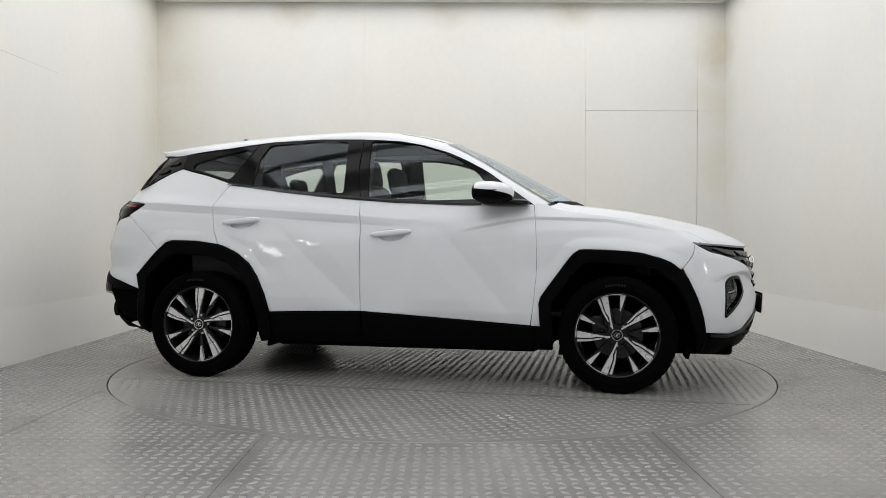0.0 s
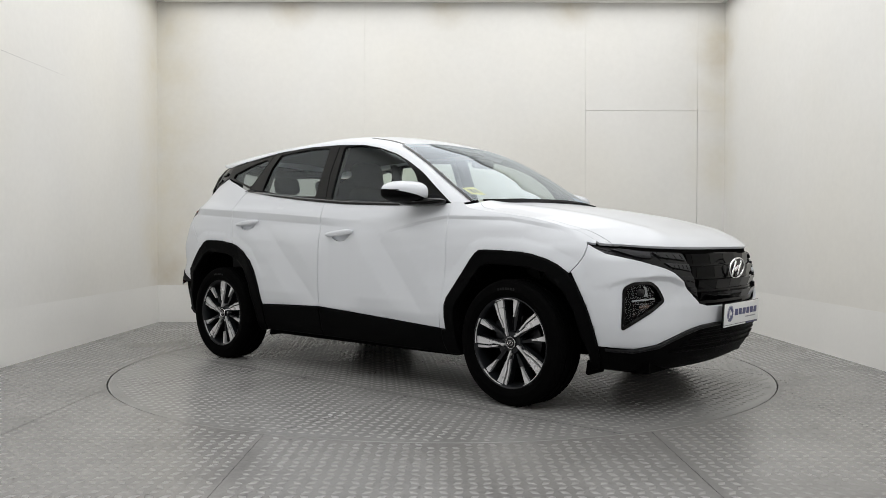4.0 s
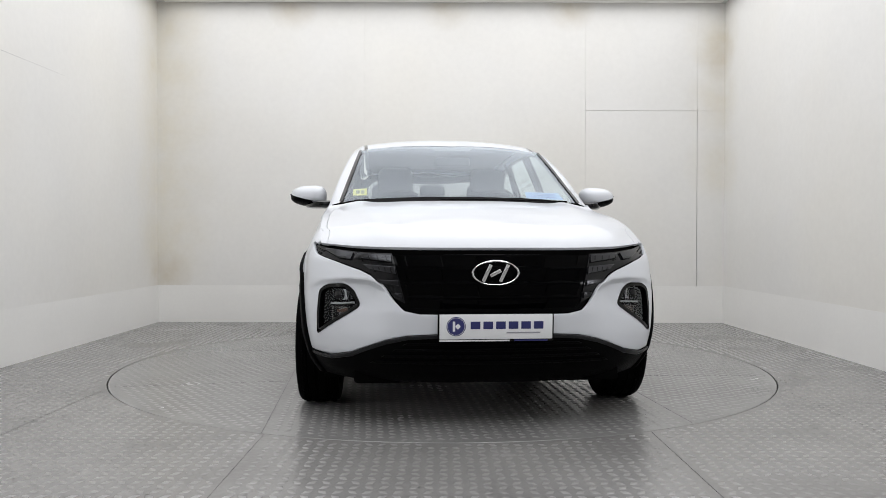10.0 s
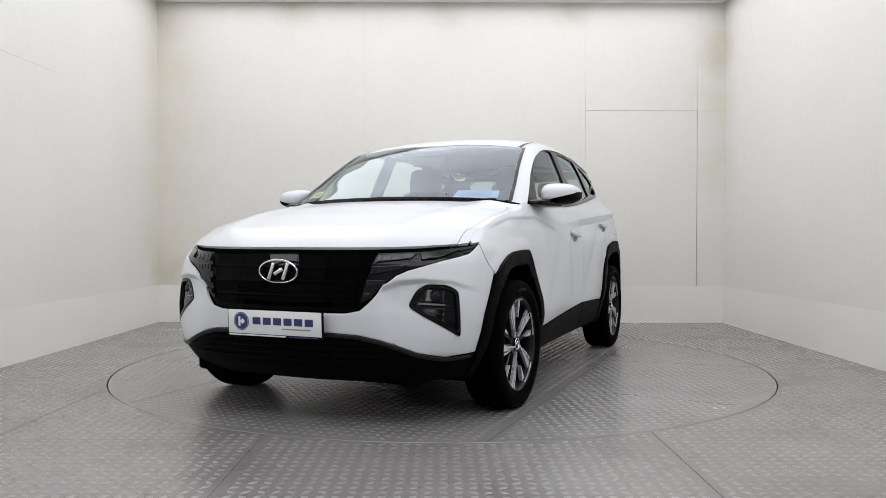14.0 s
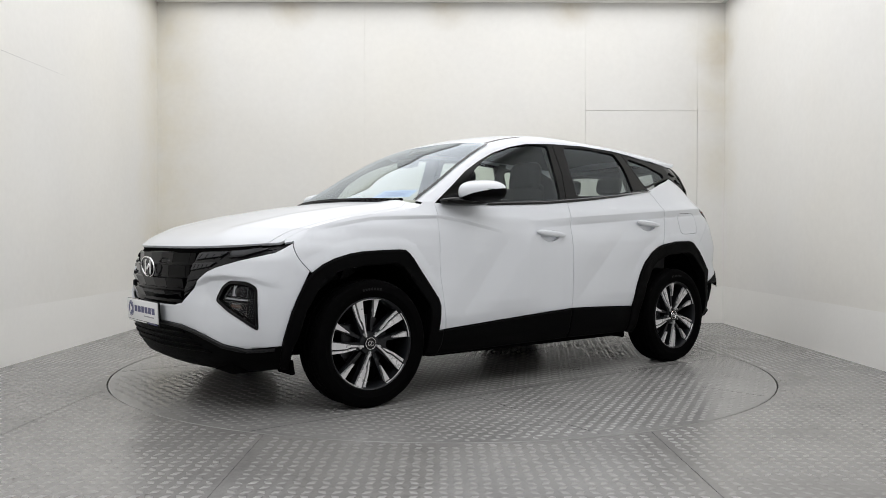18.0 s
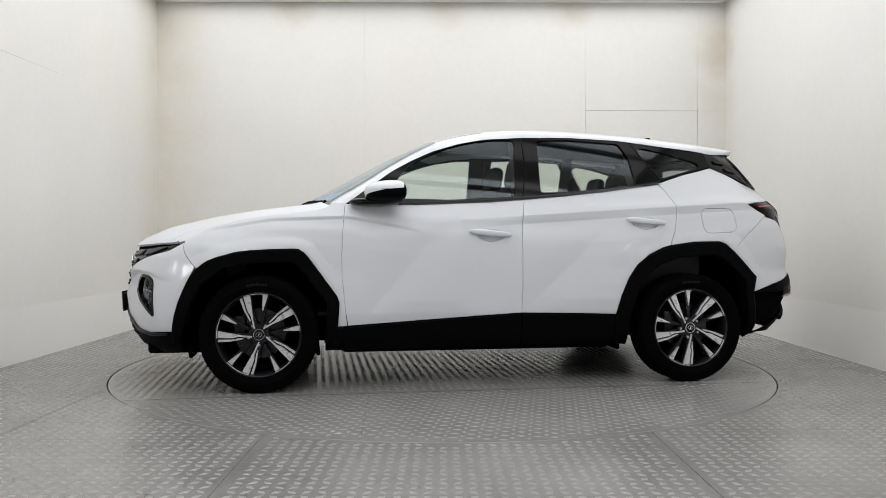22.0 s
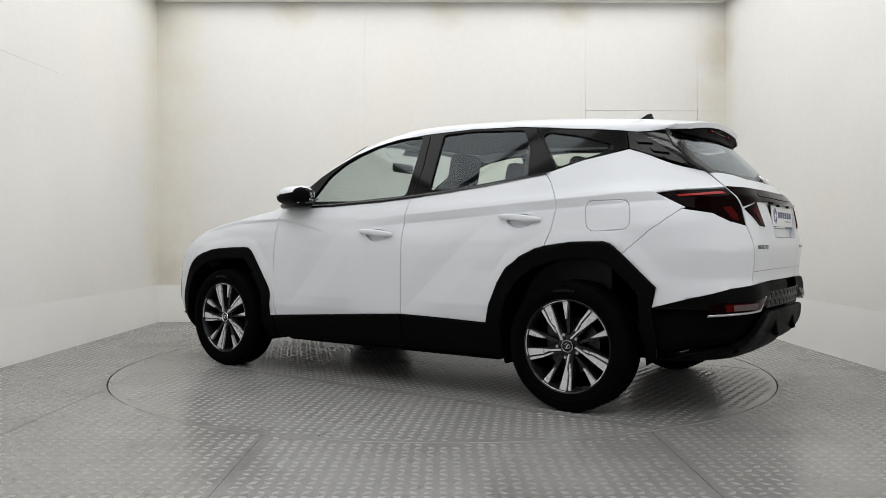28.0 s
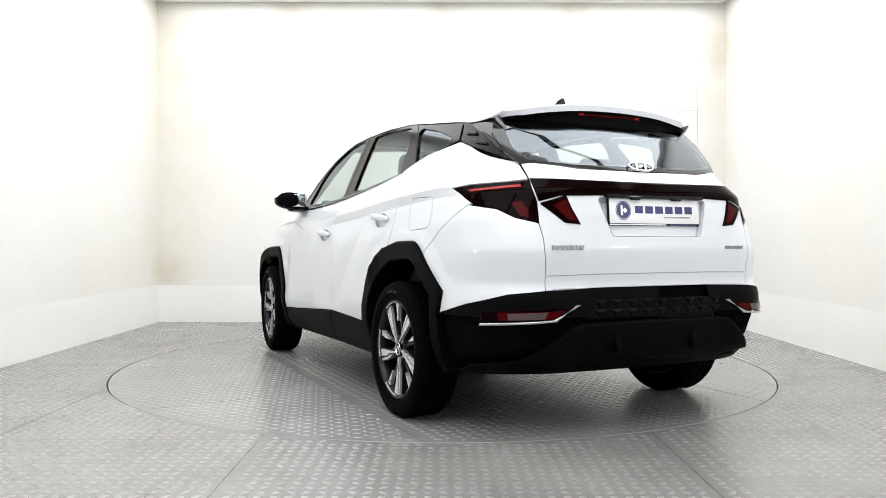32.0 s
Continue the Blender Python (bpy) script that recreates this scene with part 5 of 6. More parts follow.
def plate(name, m, w, h, parent, border):
    """Plain show plate: white panel, round navy mark, navy bars for the name, a strip below."""
    bm = bmesh.new()
    box(bm, w, .006, h, m, .0022, 2)
    pl = part(name, bm, M_PLATE, parent, "white dealer plate with a navy round mark and bars")
    f = lambda u, v, d=.0036: m @ pose(u, -d, v)
    bm = bmesh.new()
    cyl(bm, h * .385, .0012, f(-w * .355, h * .02) @ pose(0, 0, 0, 90), 40)
    part("round_mark", bm, M_NAVY, pl, smooth=False)
    bm = bmesh.new()
    torus_oval(bm, h * .345, h * .345, .0009, f(-w * .355, h * .02, .0042), 40, 6)
    box(bm, h * .10, .0012, h * .40, f(-w * .355 - .010, h * .02, .0044))
    box(bm, h * .17, .0012, h * .17, f(-w * .355 + .008, h * .02, .0044) @ pose(0, 0, 0, 0, 45, 0))
    part("mark_ring", bm, M_PLATE, pl, smooth=False)
    bw = w * .085
    for k in range(6):
        bm = bmesh.new()
        box(bm, bw, .0012, h * .30, f(-w * .185 + k * w * .112, h * .06))
        part("name_bar", bm, M_NAVY, pl, smooth=False)
    bm = bmesh.new()
    box(bm, w * .30, .0012, h * .055, f(w * .24, -h * .24))
    part("small_bar", bm, M_GREY, pl, smooth=False)
    # holder below
    bm = bmesh.new()
    box(bm, w + border, .010, h + border * 1.0, m @ pose(0, .008, -border * .35), .004)
    hd = part("plate_holder", bm, M_GLOSS, pl)
    bm = bmesh.new()
    box(bm, w * .62, .003, border * .42, m @ pose(-w * .19, .0015, -h / 2 - border * .42))
    part("holder_strip", bm, M_PLATE, pl, smooth=False)
    bm = bmesh.new()
    box(bm, w * .30, .003, border * .42, m @ pose(w * .31, .0015, -h / 2 - border * .42))
    part("holder_strip", bm, M_NAVY, pl, smooth=False)
    return pl


plate("show_plate", pose(2.246, -.002, .500, 0, 0, 90) @ pose(0, 0, 0, 3, 0, 0), .52, .114, bumper, .016)
plate("show_plate", pose(-2.206, 0, 1.026, 0, 0, -90) @ pose(0, 0, 0, -5, 0, 0), .52, .112, tailgate, .012)

# lower intake and the silver line over the lip
strip_half = B(("f", 0, .462), ("f", .27, .460), ("f", .40, .452), ("f", .50, .430), ("f", .66, .368), ("f", .76, .345), ("x", 1.86, .352), ("x", 1.86, .340), ("f", .75, .330), ("f", .65, .352), ("f", .50, .412), ("f", .40, .436), ("f", .27, .445), ("f", 0, .447))
full_width("lip_trim", strip_half, M_SATINDK, lift=0.012, depth=0.02, gap=0, roll=0.003, step=0.03)
for k, z in enumerate((.425, .395, .365, .335)):
    w = .40 + .05 * k
    half = B(("f", 0, z), ("f", w, z - .004), ("f", w + .02, z - .014), ("f", 0, z - .012))
    full_width("intake_slat", half, M_CLAD, lift=0.012, depth=0.012, gap=0, roll=0.002, step=0.04)

# ---- tail: lamps, bar, bumper details, spoiler ----


def tail(sd):
    S = lambda name, pts, mat, parent, lift, **kw: strip(name, pts, mat, parent, sd, lift, **kw)
    lamp = S("tail_lamp_inner", [("r", .578, 1.058), ("r", .47, 1.092), ("r", .447, 1.03), ("r", .412, .962), ("r", .49, .968), ("r", .585, 1.05)], M_REDD, tailgate, 0.004, depth=0.02, label="dark red claw-shaped tail lamp")
    S("red_segment", [("r", .535, 1.045), ("r", .475, 1.075), ("r", .46, 1.03), ("r", .432, .975), ("r", .475, .98)], M_RED, lamp, 0.0062, depth=0.004, roll=0)
    S("red_reflector", [("x", -1.87, 1.123), ("x", -1.95, 1.130), ("r", .66, 1.139), ("r", .625, 1.142), ("r", .63, 1.128), ("r", .67, 1.125), ("x", -1.95, 1.117), ("x", -1.885, 1.112)], M_REDB, lamp, 0.001, depth=0.004, roll=0)
    S("red_segment", [("r", .685, 1.06), ("r", .645, 1.065), ("r", .628, 1.02), ("r", .635, .99), ("r", .665, 1.0)], M_RED, lamp, 0.001, depth=0.004, roll=0)
    # lower reflector with a chrome line
    rf = S("rear_reflector", [("x", -2.04, .585), ("r", .77, .594), ("r", .45, .607), ("r", .53, .555), ("x", -2.03, .535)], M_REDD, rear_bumper_low, 0.009, depth=0.02, label="dark red reflector in the lower bumper")
    S("reflector_strip", [("r", .765, .583), ("r", .50, .592), ("r", .545, .556), ("r", .765, .548)], M_RED, rf, 0.0105, depth=0.003, roll=0)
    S("reverse_lens", [("r", .735, .580), ("r", .585, .588), ("r", .60, .556), ("r", .735, .550)], M_CLEARRED, rf, 0.0120, depth=0.003, roll=0, label="pale clear reverse lamp lens")
    S("chrome_line", [("x", -2.035, .534), ("r", .56, .552), ("r", .425, .612), ("r", .445, .613), ("r", .545, .542), ("x", -2.03, .522)], M_SATIN, rear_bumper_low, 0.012, depth=0.012)
    # raised marks on the rear arch
    for x0, z0 in ((-1.665, .78), (-1.735, .69)):
        S("arch_badge", [("x", x0, z0), ("x", x0 - .035, z0 - .035), ("x", x0 - .055, z0 - .075), ("x", x0 - .012, z0 - .060)], M_CLAD, car, 0.018, depth=0.008)


both(tail)
bar = full_width("light_bar", B(("r", 0, 1.158), ("r", .30, 1.160), ("r", .583, 1.166), ("r", .588, 1.062), ("r", .50, 1.086), ("r", .30, 1.092), ("r", 0, 1.090)), M_REDD, tail=True, lift=0.006, depth=0.02, gap=0.001, label="full-width dark red light bar")
full_width("bar_segment", B(("r", 0, 1.128), ("r", .40, 1.134), ("r", .40, 1.120), ("r", 0, 1.114)), M_REDD, tail=True, lift=0.008, depth=0.003, gap=0, roll=0)
# diamonds across the bumper
for row, (z0, z1) in enumerate(((.632, .590), (.590, .548))):
    for k in range(9):
        y = -.357 + k * .084
        for tri in (0, 1):
            zc = z0 if tri == 0 else z1
            zo = z1 if tri == 0 else z0
            sa = lambda yy: SG[-1] + math.copysign(SG[-1] - s_at("r", abs(yy), .59), -yy)
            q = np.array([(sa(y - .040 + .042 * tri), zc), (sa(y + .040 + .042 * tri), zc), (sa(y + .042 * tri), zo)])
            P0, N = body(q[:, 0], q[:, 1]), surf_normals(body, q[:, 0], q[:, 1])
            c = P0.mean(0) + N.mean(0) * (.011 if tri == 0 else .008)
            v = list(P0 + N * .006) + [c]
            link_mesh("diamond", v, [(0, 1, 3), (1, 2, 3), (2, 0, 3)], M_GLOSSG, rear_bumper_low, smooth=False)
skid = full_width("skid_plate", B(("r", 0, .535), ("r", .40, .530), ("r", .45, .52), ("r", .60, .41), ("r", .66, .372), ("r", .43, .352), ("r", 0, .362)), M_CLAD, tail=True, lift=0.026, depth=0.03, gap=0, roll=0.010)
for y in (-.22, .22):
    bm = bmesh.new()
    box(bm, .03, .03, .11, pose(-2.216, y, .445, 0, 8, 0), .01)
    part("skid_rib", bm, M_CLAD, skid)
# number lamps and handle strip over the plate
bm = bmesh.new()
box(bm, .035, .56, .016, pose(-2.20, 0, 1.092), .004)
for y in (-.12, .12):
    box(bm, .03, .05, .014, pose(-2.205, y, 1.082), .004)
part("plate_lamp_strip", bm, M_GLOSS, tailgate)
# name badges as plain bars
for y0, n, w, h in ((.555, 7, .019, .020), (-.425, 6, .017, .015)):
    for k in range(n):
        y = y0 - k * (w + .004)
        bm = bmesh.new()
        p = body(s_at("r", abs(y), .862), .862)
        box(bm, .004, w, h, pose(p[0] - .002, y, .862, 0, -3, 0), .0008, 1)
        part("badge_bar", bm, M_TEXT, tailgate, smooth=False)
# thin grey strip painting in the shade of the tailgate crease
full_width("tailgate_fold_shade", B(("r", 0, .748), ("r", .30, .747), ("r", .575, .742), ("r", .578, .738), ("r", .30, .743), ("r", 0, .744)), M_GREY, tail=True, lift=0.0005, depth=0.003, gap=0, roll=0)

# spoiler
SPO = [(-1.575, 0), (-1.575, .3), (-1.567, .575), (-1.66, .578), (-1.76, .562), (-1.80, .540), (-1.85, .485), (-1.885, .3), (-1.895, 0)]
spo_full = SPO + [(a, -b) for a, b in SPO[::-1] if b > 0]
spoiler = panel("spoiler", spo_full, roof, M_PAINT, car, depth=0.032, roll=0.010, gap=0.001, step=0.03)


def under_spoiler():
    ys = np.linspace(-.555, .555, 31)
    rows = []
    for y in ys:
        xe = float(np.interp(abs(y), [0, .3, .50, .555], [-1.880, -1.870, -1.835, -1.79]))
        ze = float(roof(xe, y)[2]) - .030
        zg = 1.438 + .040 * (abs(y) / .55) ** 2
        g = rear_glass(y, zg)
        rows.append([(xe, y, ze), (xe + .02, y, ze - .012), ((xe + g[0]) / 2 + .02, y, (ze + zg) / 2 - .004), (g[0] - .008, y, zg), (g[0] + .08, y, min(zg + .06, float(roof(g[0] + .08, y)[2]) - .025))])
    v = [p for r in rows for p in r]
    f = [(i * 5 + k, i * 5 + k + 1, (i + 1) * 5 + k + 1, (i + 1) * 5 + k) for i in range(30) for k in range(4)]
    return link_mesh("spoiler_underside", v, f, M_CLAD, spoiler)


und = under_spoiler()
bm = bmesh.new()
box(bm, .012, .36, .012, pose(-1.862, 0, 1.508), .003)
part("brake_lamp", bm, M_RED, und)
for y in (-.17, .17):
    bm = bmesh.new()
    box(bm, .014, .03, .013, pose(-1.864, y, 1.508), .003)
    part("brake_lamp_end", bm, M_REDB, und)


def rear_fin(sd):
    """Black fins at the back corner between roof, glass and quarter panel."""
    def fin_side(x, z):
        p = side_glass(x, z)
        p[..., 1] -= 0.69 * np.clip(-np.asarray(x, float) - 1.53, 0, 9) ** 2
        return p
    FIN = [(-1.558, 1.477), (-1.63, 1.462), (-1.73, 1.400), (-1.83, 1.332), (-1.93, 1.258), (-1.82, 1.299), (-1.70, 1.340), (-1.64, 1.361), (-1.586, 1.381)]
    fin = panel("corner_fin", FIN, fin_side, M_FIN, car, side=sd, depth=0.02, roll=0.003, gap=0.001, step=0.03, label="gloss black finned corner trim")
    for poly in ([(-1.610, 1.424), (-1.690, 1.412), (-1.700, 1.398), (-1.625, 1.406)], [(-1.690, 1.374), (-1.770, 1.358), (-1.785, 1.342), (-1.708, 1.356)]):
        panel("fin_rib", poly, fin_side, M_FIN, fin, side=sd, depth=0.016, lift=0.012, roll=0.002, gap=0, step=0.02)
    zz = np.linspace(1.462, 1.258, 14)
    A2 = [fin_side(float(np.interp(-z, [-1.463, -1.400, -1.332, -1.258], [-1.62, -1.73, -1.83, -1.93])), z) for z in zz]
    B2 = [rear_glass(float(np.interp(z, [1.25, 1.335, 1.40, 1.47], [.592, .612, .608, .580])), z) for z in zz]
    ribbon("glass_corner", A2, B2, M_FRIT, sd, n=14, bulge=0.004, cols=6)


both(rear_fin)
bm = bmesh.new()
v = [bm.verts.new((x + .03, y, z)) for x, y, z in ((-1.36, .018, 1.600), (-1.36, -.018, 1.600), (-1.52, -.022, 1.580), (-1.52, .022, 1.580), (-1.462, .006, 1.660), (-1.462, -.006, 1.660), (-1.490, -.006, 1.664), (-1.490, .006, 1.664))]
for q in ((0, 1, 5, 4), (1, 2, 6, 5), (2, 3, 7, 6), (3, 0, 4, 7), (4, 5, 6, 7)):
    bm.faces.new([v[i] for i in q])
part("antenna", bm, M_GLOSS, car, "gloss black shark fin antenna")
emblem("rear_badge", tailgate, pose(-2.106, 0, 1.240, 0, 0, -90) @ pose(0, 0, 0, -48, 0, 0), .068, .031, M_CHROME)
# roof mouldings and windscreen edge
def edge_trims(sd):
    A = [roof(x, .576 + .012 * min(1, max(0, (.09 - x) / .4))) + np.array([0, 0, .0008]) for x in np.linspace(.245, -.05, 12)]
    Bc = [roof(x, .599 + .012 * min(1, max(0, (.09 - x) / .4))) + np.array([0, 0, .0002]) for x in np.linspace(.240, -.05, 12)]
    ribbon("roof_moulding", A, Bc, M_GLOSS, sd, n=40, bulge=0.001, cols=3)
    zs = np.linspace(1.125, 1.512, 12)
    A = [windscreen(.735 - .127 * (z - 1.12) / .415, z) + np.array([.004, 0, .004]) for z in zs]
    Bc = [windscreen(.755 - .127 * (z - 1.12) / .415, z) + np.array([.004, 0, .004]) for z in zs]
    ribbon("windscreen_moulding", A, Bc, M_GLOSS, sd, n=20, bulge=0.002, cols=3)


both(edge_trims)
# black band round the screen, sensor patch, cowl and wipers
SENS = [(-.17, 1.546), (-.11, 1.515), (.11, 1.515), (.17, 1.546)]
panel("sensor_cover", SENS, windscreen, M_INTGREY, ws, gap=0, roll=0, depth=0, lift=-0.006, step=0.05)
panel("cowl", [(-.66, 1.134), (-.4, 1.146), (0, 1.152), (.4, 1.146), (.66, 1.134), (.64, 1.110), (0, 1.118), (-.64, 1.110)], windscreen, M_CLAD, car, gap=0, roll=0, depth=0.01, lift=0.004, step=0.05)
for y0, y1 in ((-.15, .42), (.25, .66)):
    bm = bmesh.new()
    for k in range(10):
        t = (k + .5) / 10
        y = y0 + (y1 - y0) * t
        p = windscreen(y, 1.142)
        box(bm, .016, (y1 - y0) / 9.5, .012, pose(p[0] + .012, y, 1.134), .003, 1)
    part("wiper", bm, M_CLAD, car)
panel("corner_sticker", [(-.672, 1.172), (-.585, 1.172), (-.585, 1.222), (-.672, 1.215)], windscreen, M_YELLOW, ws, gap=0, roll=0, depth=0.0, lift=-0.005, step=0.03, label="small yellow square sticker")
for k in range(2):
    y = -.652 + k * .030
    panel("sticker_bar", [(y, 1.182), (y + .022, 1.182), (y + .022, 1.206), (y, 1.206)], windscreen, M_OLIVE, ws, gap=0, roll=0, depth=0.0, lift=-0.003, step=0.03)
panel("paper_slip", [(.40, 1.160), (.655, 1.158), (.645, 1.205), (.405, 1.207)], windscreen, M_BLUE, ws, gap=0, roll=0, depth=0.0, lift=-0.012, step=0.04, label="pale blue paper slip behind the screen")
for k in range(3):
    z = 1.170 + k * .011
    panel("slip_bar", [(.43, z), (.61, z), (.61, z + .004), (.43, z + .004)], windscreen, M_BLUEDK, ws, gap=0, roll=0, depth=0.0, lift=-0.010, step=0.04)

# ---- interior ----


def soft_box(bm, sx, sy, sz, m, r):
    box(bm, sx, sy, sz, m, r, 4)


def front_seat(y):
    bm = bmesh.new()
    soft_box(bm, .17, .50, .50, pose(-.20, y, .86, 0, -16, 0), .07)
    soft_box(bm, .14, .38, .34, pose(-.275, y, 1.10, 0, -16, 0), .065)
    s = part("front_seat", bm, M_SEAT, car, "dark grey cloth front seat")
    bm = bmesh.new()
    soft_box(bm, .52, .50, .16, pose(.10, y, .60, 0, -6, 0), .06)
    part("seat_cushion", bm, M_SEAT, s)
    bm = bmesh.new()
    soft_box(bm, .11, .27, .21, pose(-.340, y, 1.345, 0, -10, 0), .052)
    part("headrest", bm, M_SEAT, s)
    for d in (-.06, .06):
        bm = bmesh.new()
        cyl(bm, .006, .14, pose(-.325, y + d, 1.27, 0, -12, 0), 10)
        part("headrest_post", bm, M_SATIN, s)


front_seat(.36)
front_seat(-.36)
bm = bmesh.new()
soft_box(bm, .16, 1.30, .58, pose(-1.06, 0, .92, 0, -22, 0), .06)
rs = part("rear_seat", bm, M_SEAT, car, "dark grey cloth rear bench")
bm = bmesh.new()
soft_box(bm, .52, 1.30, .16, pose(-.78, 0, .58), .05)
part("seat_cushion", bm, M_SEAT, rs)
for y in (-.42, 0, .42):
    bm = bmesh.new()
    soft_box(bm, .09, .22, .13, pose(-1.19, y, 1.315, 0, -14, 0), .04)
    part("headrest", bm, M_SEAT, rs)
    for d in (-.06, .06):
        bm = bmesh.new()
        cyl(bm, .006, .12, pose(-1.175, y + d, 1.225, 0, -14, 0), 10)
        part("headrest_post", bm, M_SATIN, rs)
bm = bmesh.new()
soft_box(bm, .42, 1.46, .20, pose(.80, 0, .985, 0, 6, 0), .07)
soft_box(bm, .30, .26, .34, pose(.42, 0, .80), .05)
part("dashboard", bm, M_INT, car, "dark moulded dashboard")
bm = bmesh.new()
torus_oval(bm, .185, .185, .014, pose(.40, -.36, .99, 0, 0, 90) @ pose(0, 0, 0, 24, 0, 0), 40, 8)
sw = part("steering_wheel", bm, M_INT, car, "dark steering wheel")
bm = bmesh.new()
soft_box(bm, .05, .20, .10, pose(.42, -.36, .985, 0, 24, 0), .02)
part("wheel_boss", bm, M_INT, sw)
bm = bmesh.new()
soft_box(bm, .03, .24, .065, pose(.44, 0, 1.425), .02)
part("rear_view_mirror", bm, M_INT, car)
bm = bmesh.new()
box(bm, 2.9, 1.5, .03, pose(-.45, 0, .44), .01)
part("cabin_floor", bm, M_INT, car)
lin = [(.20, 0), (.16, .3), (.07, .52), (-.3, .575), (-.9, .575), (-1.4, .56), (-1.62, .52), (-1.64, 0)]
lid("headlining", lin, roof, M_HEADLINER, lift=-0.035, depth=0, roll=0, gap=0, step=0.08)


def cabin_trim(sd):
    """Inner pillars and door tops."""
    for x0, x1, w in ((-.275, -.265, .055), (-1.015, -1.03, .05)):
        A = [side_glass(x0 - w, z) - np.array([0, .028, 0]) for z in np.linspace(1.12, 1.55, 8)]
        Bc = [side_glass(x1 + w, z) - np.array([0, .028, 0]) for z in np.linspace(1.12, 1.55, 8)]
        ribbon("pillar_trim", A, Bc, M_INT, sd, n=10, cols=3)
    A = [side_glass(x, 1.105 + .06 * max(0, -x - .2)) - np.array([0, .03, 0]) for x in np.linspace(.8, -1.5, 20)]
    Bc = [np.array([x, .70, .55]) for x in np.linspace(.8, -1.5, 20)]
    ribbon("door_card", A, Bc, M_INT, sd, n=20, cols=3)
    A = [windscreen(.735 - .137 * (z - 1.12) / .415, z) - np.array([.02, .01, .01]) for z in np.linspace(1.13, 1.53, 10)]
    Bc = [side_glass(x, z) - np.array([0, .02, 0]) for x, z in ((.76, 1.13), (.62, 1.235), (.5, 1.31), (.38, 1.39), (.27, 1.44), (.1, 1.50))]
    ribbon("screen_pillar_trim", A, Bc, M_HEADLINER, sd, n=14, cols=3)
    # lining of the rear corner, from the quarter window to the rear window
    A = [side_glass(x, 1.515 - .35 * max(0, -x - 1.45)) - np.array([0, .035, 0]) for x in np.linspace(-1.43, -1.78, 8)]
    Bc = [np.array([x, .70 - .25 * max(0, -x - 1.5), 1.10]) for x in np.linspace(-1.47, -1.98, 8)]
    ribbon("rear_pillar_trim", A, Bc, M_INT, sd, n=12, cols=4)


both(cabin_trim)
bm = bmesh.new()
box(bm, .72, 1.26, .02, pose(-1.62, 0, 1.165), .005)
part("parcel_cover", bm, M_INT, car)

# ================= floor details =================


def bars(cx, cy, ca, length, width, height, chamfer):
    """Raised lozenges of a tread plate: arrays of centres and directions to one mesh's vertices and faces."""
    n = len(cx)
    ux, uy = np.cos(ca), np.sin(ca)
    base = np.array([(-.5, 0), (0, -.5), (.5, 0), (0, .5)])
    V = np.empty((n, 8, 3))
    for k, (a, b) in enumerate(base):
        for lvl, (sc, z) in enumerate(((1.0, 0.0), (chamfer, height))):
            dx, dy = a * length * sc, b * width * sc
            V[:, lvl * 4 + k, 0] = cx + dx * ux - dy * uy
            V[:, lvl * 4 + k, 1] = cy + dx * uy + dy * ux
            V[:, lvl * 4 + k, 2] = z
    F = np.array([(4, 5, 6, 7), (0, 1, 5, 4), (1, 2, 6, 5), (2, 3, 7, 6), (3, 0, 4, 7)])
    faces = (F[None] + 8 * np.arange(n)[:, None, None]).reshape(-1, 4)
    return V.reshape(-1, 3), faces


def quick_mesh(name, V, F, mat, parent=None):
    me = bpy.data.meshes.new(name)
    me.vertices.add(len(V))
    me.vertices.foreach_set("co", V.astype(np.float32).ravel())
    me.loops.add(F.size)
    me.loops.foreach_set("vertex_index", F.astype(np.int32).ravel())
    me.polygons.add(len(F))
    me.polygons.foreach_set("loop_start", np.arange(0, F.size, 4, dtype=np.int32))
    me.update(calc_edges=True)
    me.validate()
    me.materials.append(mat)
    ob = new(name, me)
    if parent is not None:
        ob.parent = parent
    return ob


PITCH = 0.054


def tread(keep, turn, x0, x1, y0, y1, seed):
    rng = np.random.default_rng(seed)
    i, j = np.meshgrid(np.arange(int((x1 - x0) / PITCH)), np.arange(int((y1 - y0) / PITCH)), indexing="ij")
    i, j = i.ravel(), j.ravel()
    x, y = x0 + (i + .5) * PITCH, y0 + (j + .5) * PITCH
    a = np.where((i + j) % 2 == 0, radians(45), radians(-45)) + radians(turn)
    c, s = math.cos(radians(turn)), math.sin(radians(turn))
    X, Y = x * c - y * s, x * s + y * c
    ok = keep(X, Y)
    X, Y, a = X[ok], Y[ok], a[ok]
    return X, Y, a + rng.normal(0, .02, len(a))


# turntable plates: a broad middle plate and side plates, their joints cut as dark grooves
ROUND = lambda X, Y: np.hypot(X, Y) < RT - .05
sets = [tread(lambda X, Y: ROUND(X, Y) & (np.abs(Y) < 1.02), 0, -2.3, 2.3, -2.3, 2.3, 1),
        tread(lambda X, Y: ROUND(X, Y) & (Y > 1.06), 28, -3.2, 3.2, -3.2, 3.2, 2),
        tread(lambda X, Y: ROUND(X, Y) & (Y < -1.06), 28, -3.2, 3.2, -3.2, 3.2, 3)]
X, Y, A = (np.concatenate(q) for q in zip(*sets))
V, Fq = bars(X, Y, A, .052, .028, .0030, .52)
tagged(quick_mesh("tread_pattern", V, Fq, M_TREAD, table), kind="stuff")


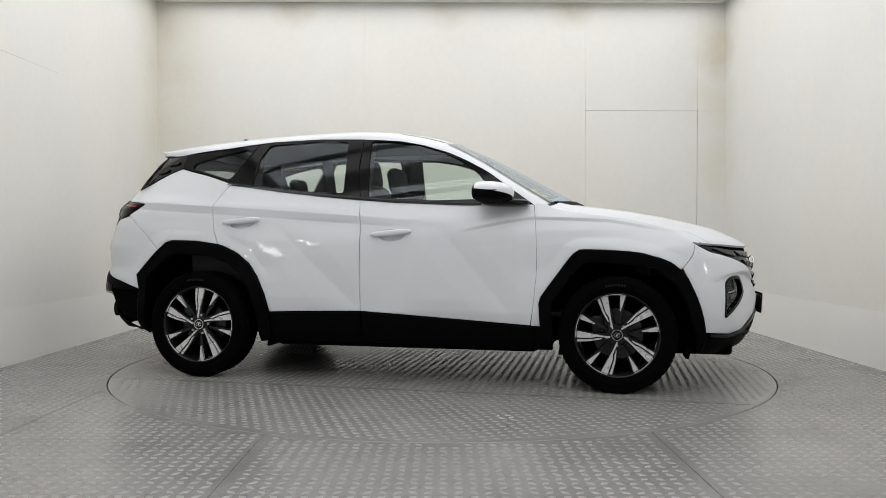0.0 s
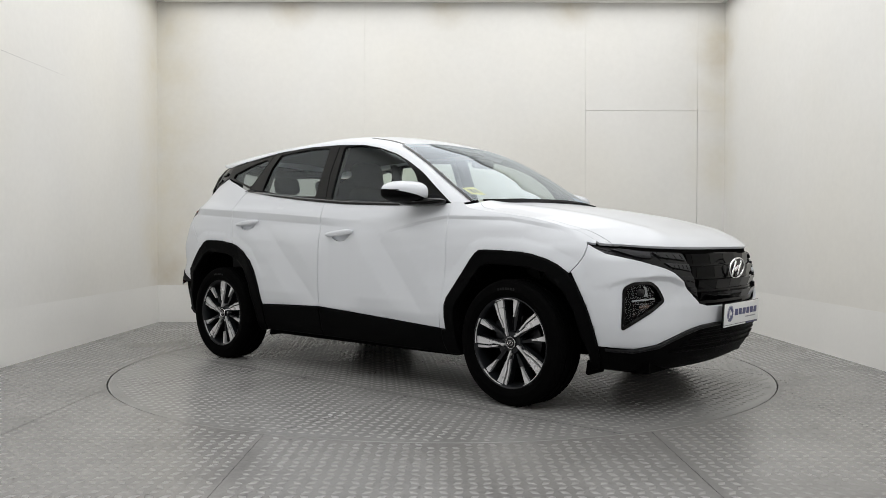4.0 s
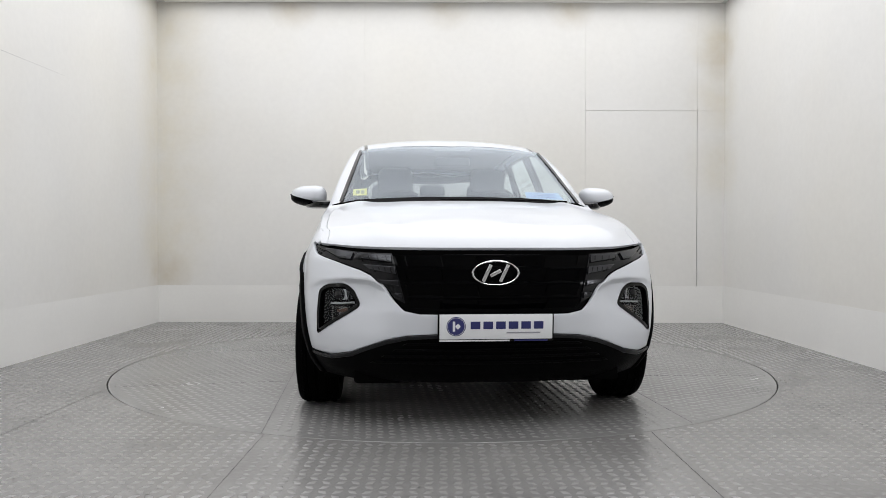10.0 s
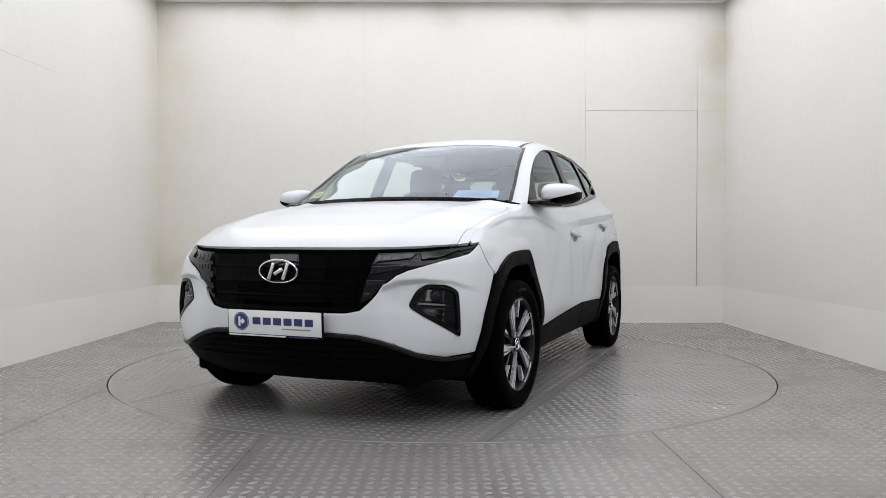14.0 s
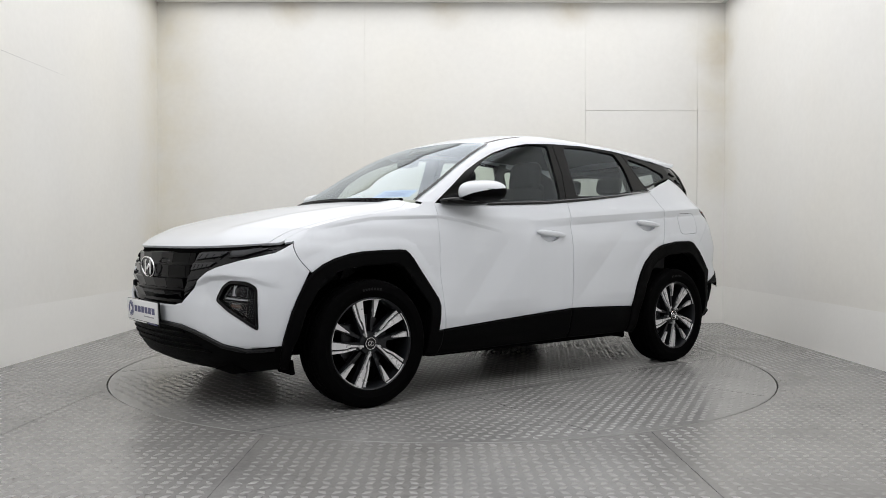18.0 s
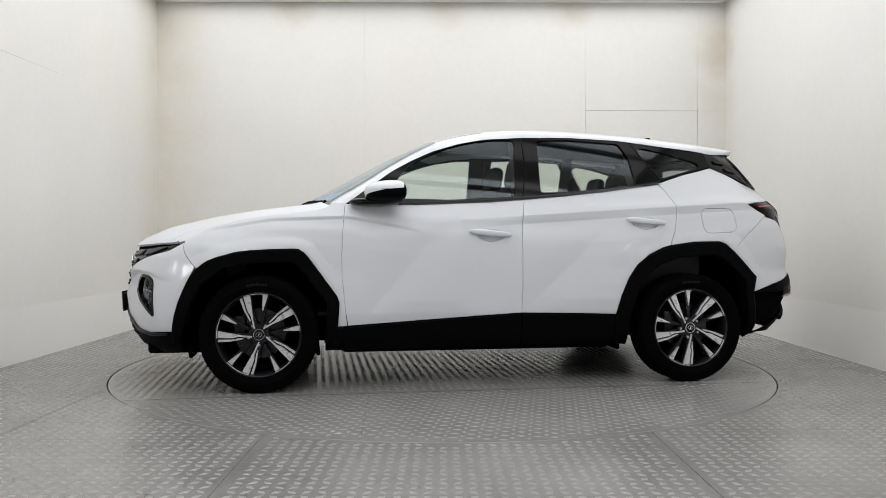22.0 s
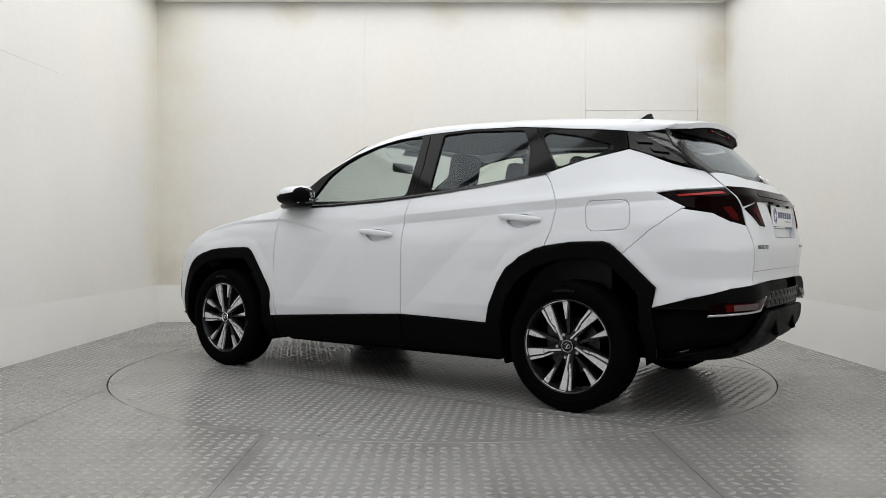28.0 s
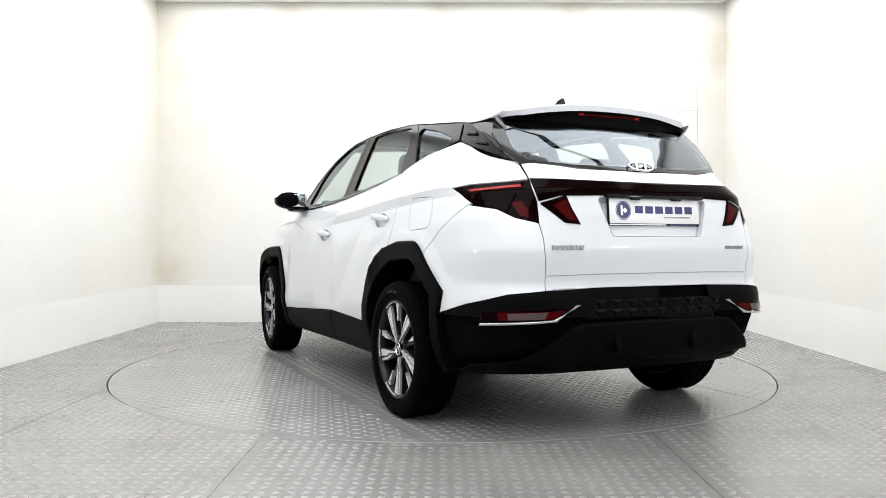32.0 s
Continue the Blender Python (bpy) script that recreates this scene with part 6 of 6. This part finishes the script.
def groove(name, x0, y0, x1, y1, parent, w=.002):
    bm = bmesh.new()
    box(bm, math.hypot(x1 - x0, y1 - y0), w, .0012, pose((x0 + x1) / 2, (y0 + y1) / 2, .0002, 0, 0, math.degrees(math.atan2(y1 - y0, x1 - x0))))
    return part(name, bm, M_GAP, parent, smooth=False)


for y in (-1.04, 1.04):
    h = math.sqrt((RT - .02) ** 2 - y * y)
    groove("plate_joint", -h, y, h, y, table)
for x, sy in ((-.62, 1), (.62, -1), (.60, 1), (-.75, -1)):
    h = math.sqrt((RT - .02) ** 2 - (x * 1.3) ** 2)
    groove("plate_joint", x, sy * 1.04, x * 1.18, sy * h, table, .0015)

# floor plates: left flank, front middle, right flank
OUT = lambda X, Y: (np.hypot(X, Y) > RT + .03) & (X > XL + .1) & (X < XR - .08) & (Y < YB - .08) & (Y > -4.9)
sets = [tread(lambda X, Y: OUT(X, Y) & (X > -.80) & (X < .955), 0, -3.1, 3.1, -5, 3, 4),
        tread(lambda X, Y: OUT(X, Y) & (X <= -.84), 0, -3.1, 3.1, -5, 3, 5),
        tread(lambda X, Y: OUT(X, Y) & (X >= 1.0), 0, -3.1, 3.1, -5, 3, 6)]
X, Y, A = (np.concatenate(q) for q in zip(*sets))
V, Fq = bars(X, Y, A, .052, .028, .0025, .52)
tagged(quick_mesh("tread_pattern", V, Fq, M_PLATETREAD, floor), kind="stuff")
groove("plate_joint", -.822, -2.09, -.80, -4.9, floor, .0012)
groove("plate_joint", .980, -2.03, .985, -4.9, floor, .0026)
groove("plate_joint", -2.02, -1.05, -2.02, -4.9, floor, .0012)
groove("plate_joint", 2.05, -1.0, 2.05, -4.9, floor, .0012)

# dirt specks on the floor and along the foot of the walls, joined
rng = random.Random(7)


def specks(n, where, smin, smax, z):
    V, F = [], []
    while len(F) < n:
        x, y = where()
        if RT - .02 < math.hypot(x, y) < RT + .02:
            continue
        r, a0 = rng.uniform(smin, smax), rng.uniform(0, 6.28)
        st = rng.uniform(.4, 1.0)
        base = len(V)
        for k in range(5):
            a = k * 1.2566 + rng.uniform(-.3, .3)
            u, v = r * math.cos(a), r * st * math.sin(a)
            V.append((x + u * math.cos(a0) - v * math.sin(a0), y + u * math.sin(a0) + v * math.cos(a0), z))
        F.append(tuple(range(base, base + 5)))
    return V, F


def open_floor():
    while True:
        x, y = rng.uniform(XL + .1, XR - .1), rng.uniform(-4.6, YB - .1)
        if math.hypot(x, y) > RT + .03:
            return x, y


def wall_foot():
    k = rng.random()
    if k < .4:
        return XL + .045 + rng.random() ** 3 * .12, rng.uniform(-3.5, 2.7)
    if k < .75:
        return XR - .035 - rng.random() ** 3 * .12, rng.uniform(-3.5, 2.7)
    return rng.uniform(XL + .1, XR - .1), YB - .035 - rng.random() ** 3 * .10


for nm, n, fn, lo, hi in (("floor_dirt", 130, open_floor, .003, .009), ("wall_foot_dirt", 170, wall_foot, .003, .010)):
    V, F = specks(n, fn, lo, hi, .0034)
    tagged(link_mesh(nm, V, F, M_DIRT, floor, smooth=False), kind="stuff")
V, F = specks(40, lambda: (rng.uniform(-1.5, 1.5), rng.uniform(-1.5, 1.5)), .003, .008, .0036)
tagged(link_mesh("table_dirt", V, F, M_DIRT, table, smooth=False), kind="stuff")
# a long scratch on the left wall, and small chips at the foot of the walls
V, F = [], []
for k in range(15):
    t = k / 14
    y, z = -.20 + .95 * t, 2.217 + .014 * t
    x = XL + .04 * (YB - y) / (YB - YF) + .0015
    w = .0013 * (1 - .7 * t)
    V += [(x, y, z - w), (x, y, z + w)]
F = [(2 * k, 2 * k + 2, 2 * k + 3, 2 * k + 1) for k in range(14)]
link_mesh("wall_scratch", V, F, M_SCRATCH, bpy.data.objects["wall_left"], smooth=False)

# ================= movement =================
TURN = (-11.9, -18.9, -25.9, -33.0, -40.3, -47.6, -54.9, -62.2, -69.6, -76.9, -84.3, -91.7, -98.9, -105.8, -112.7, -119.8, -127.1, -134.4, -141.8, -149.1, -156.4,
        -163.6, -170.9, -178.1, -185.2, -192.5, -199.8, -207.1, -214.5, -222.1, -229.6, -236.9, -244.2)


def motions():
    rows_car, rows_table = [], []
    for t, a in enumerate(TURN):
        turn = pose(0, 0, 0, 0, 0, a)
        rows_table.append((float(t), turn))
        rows_car.append((float(t), turn @ pose(-0.103, 0.034, 0.003)))
    walk(table, rows_table)
    walk(car, rows_car)


motions()
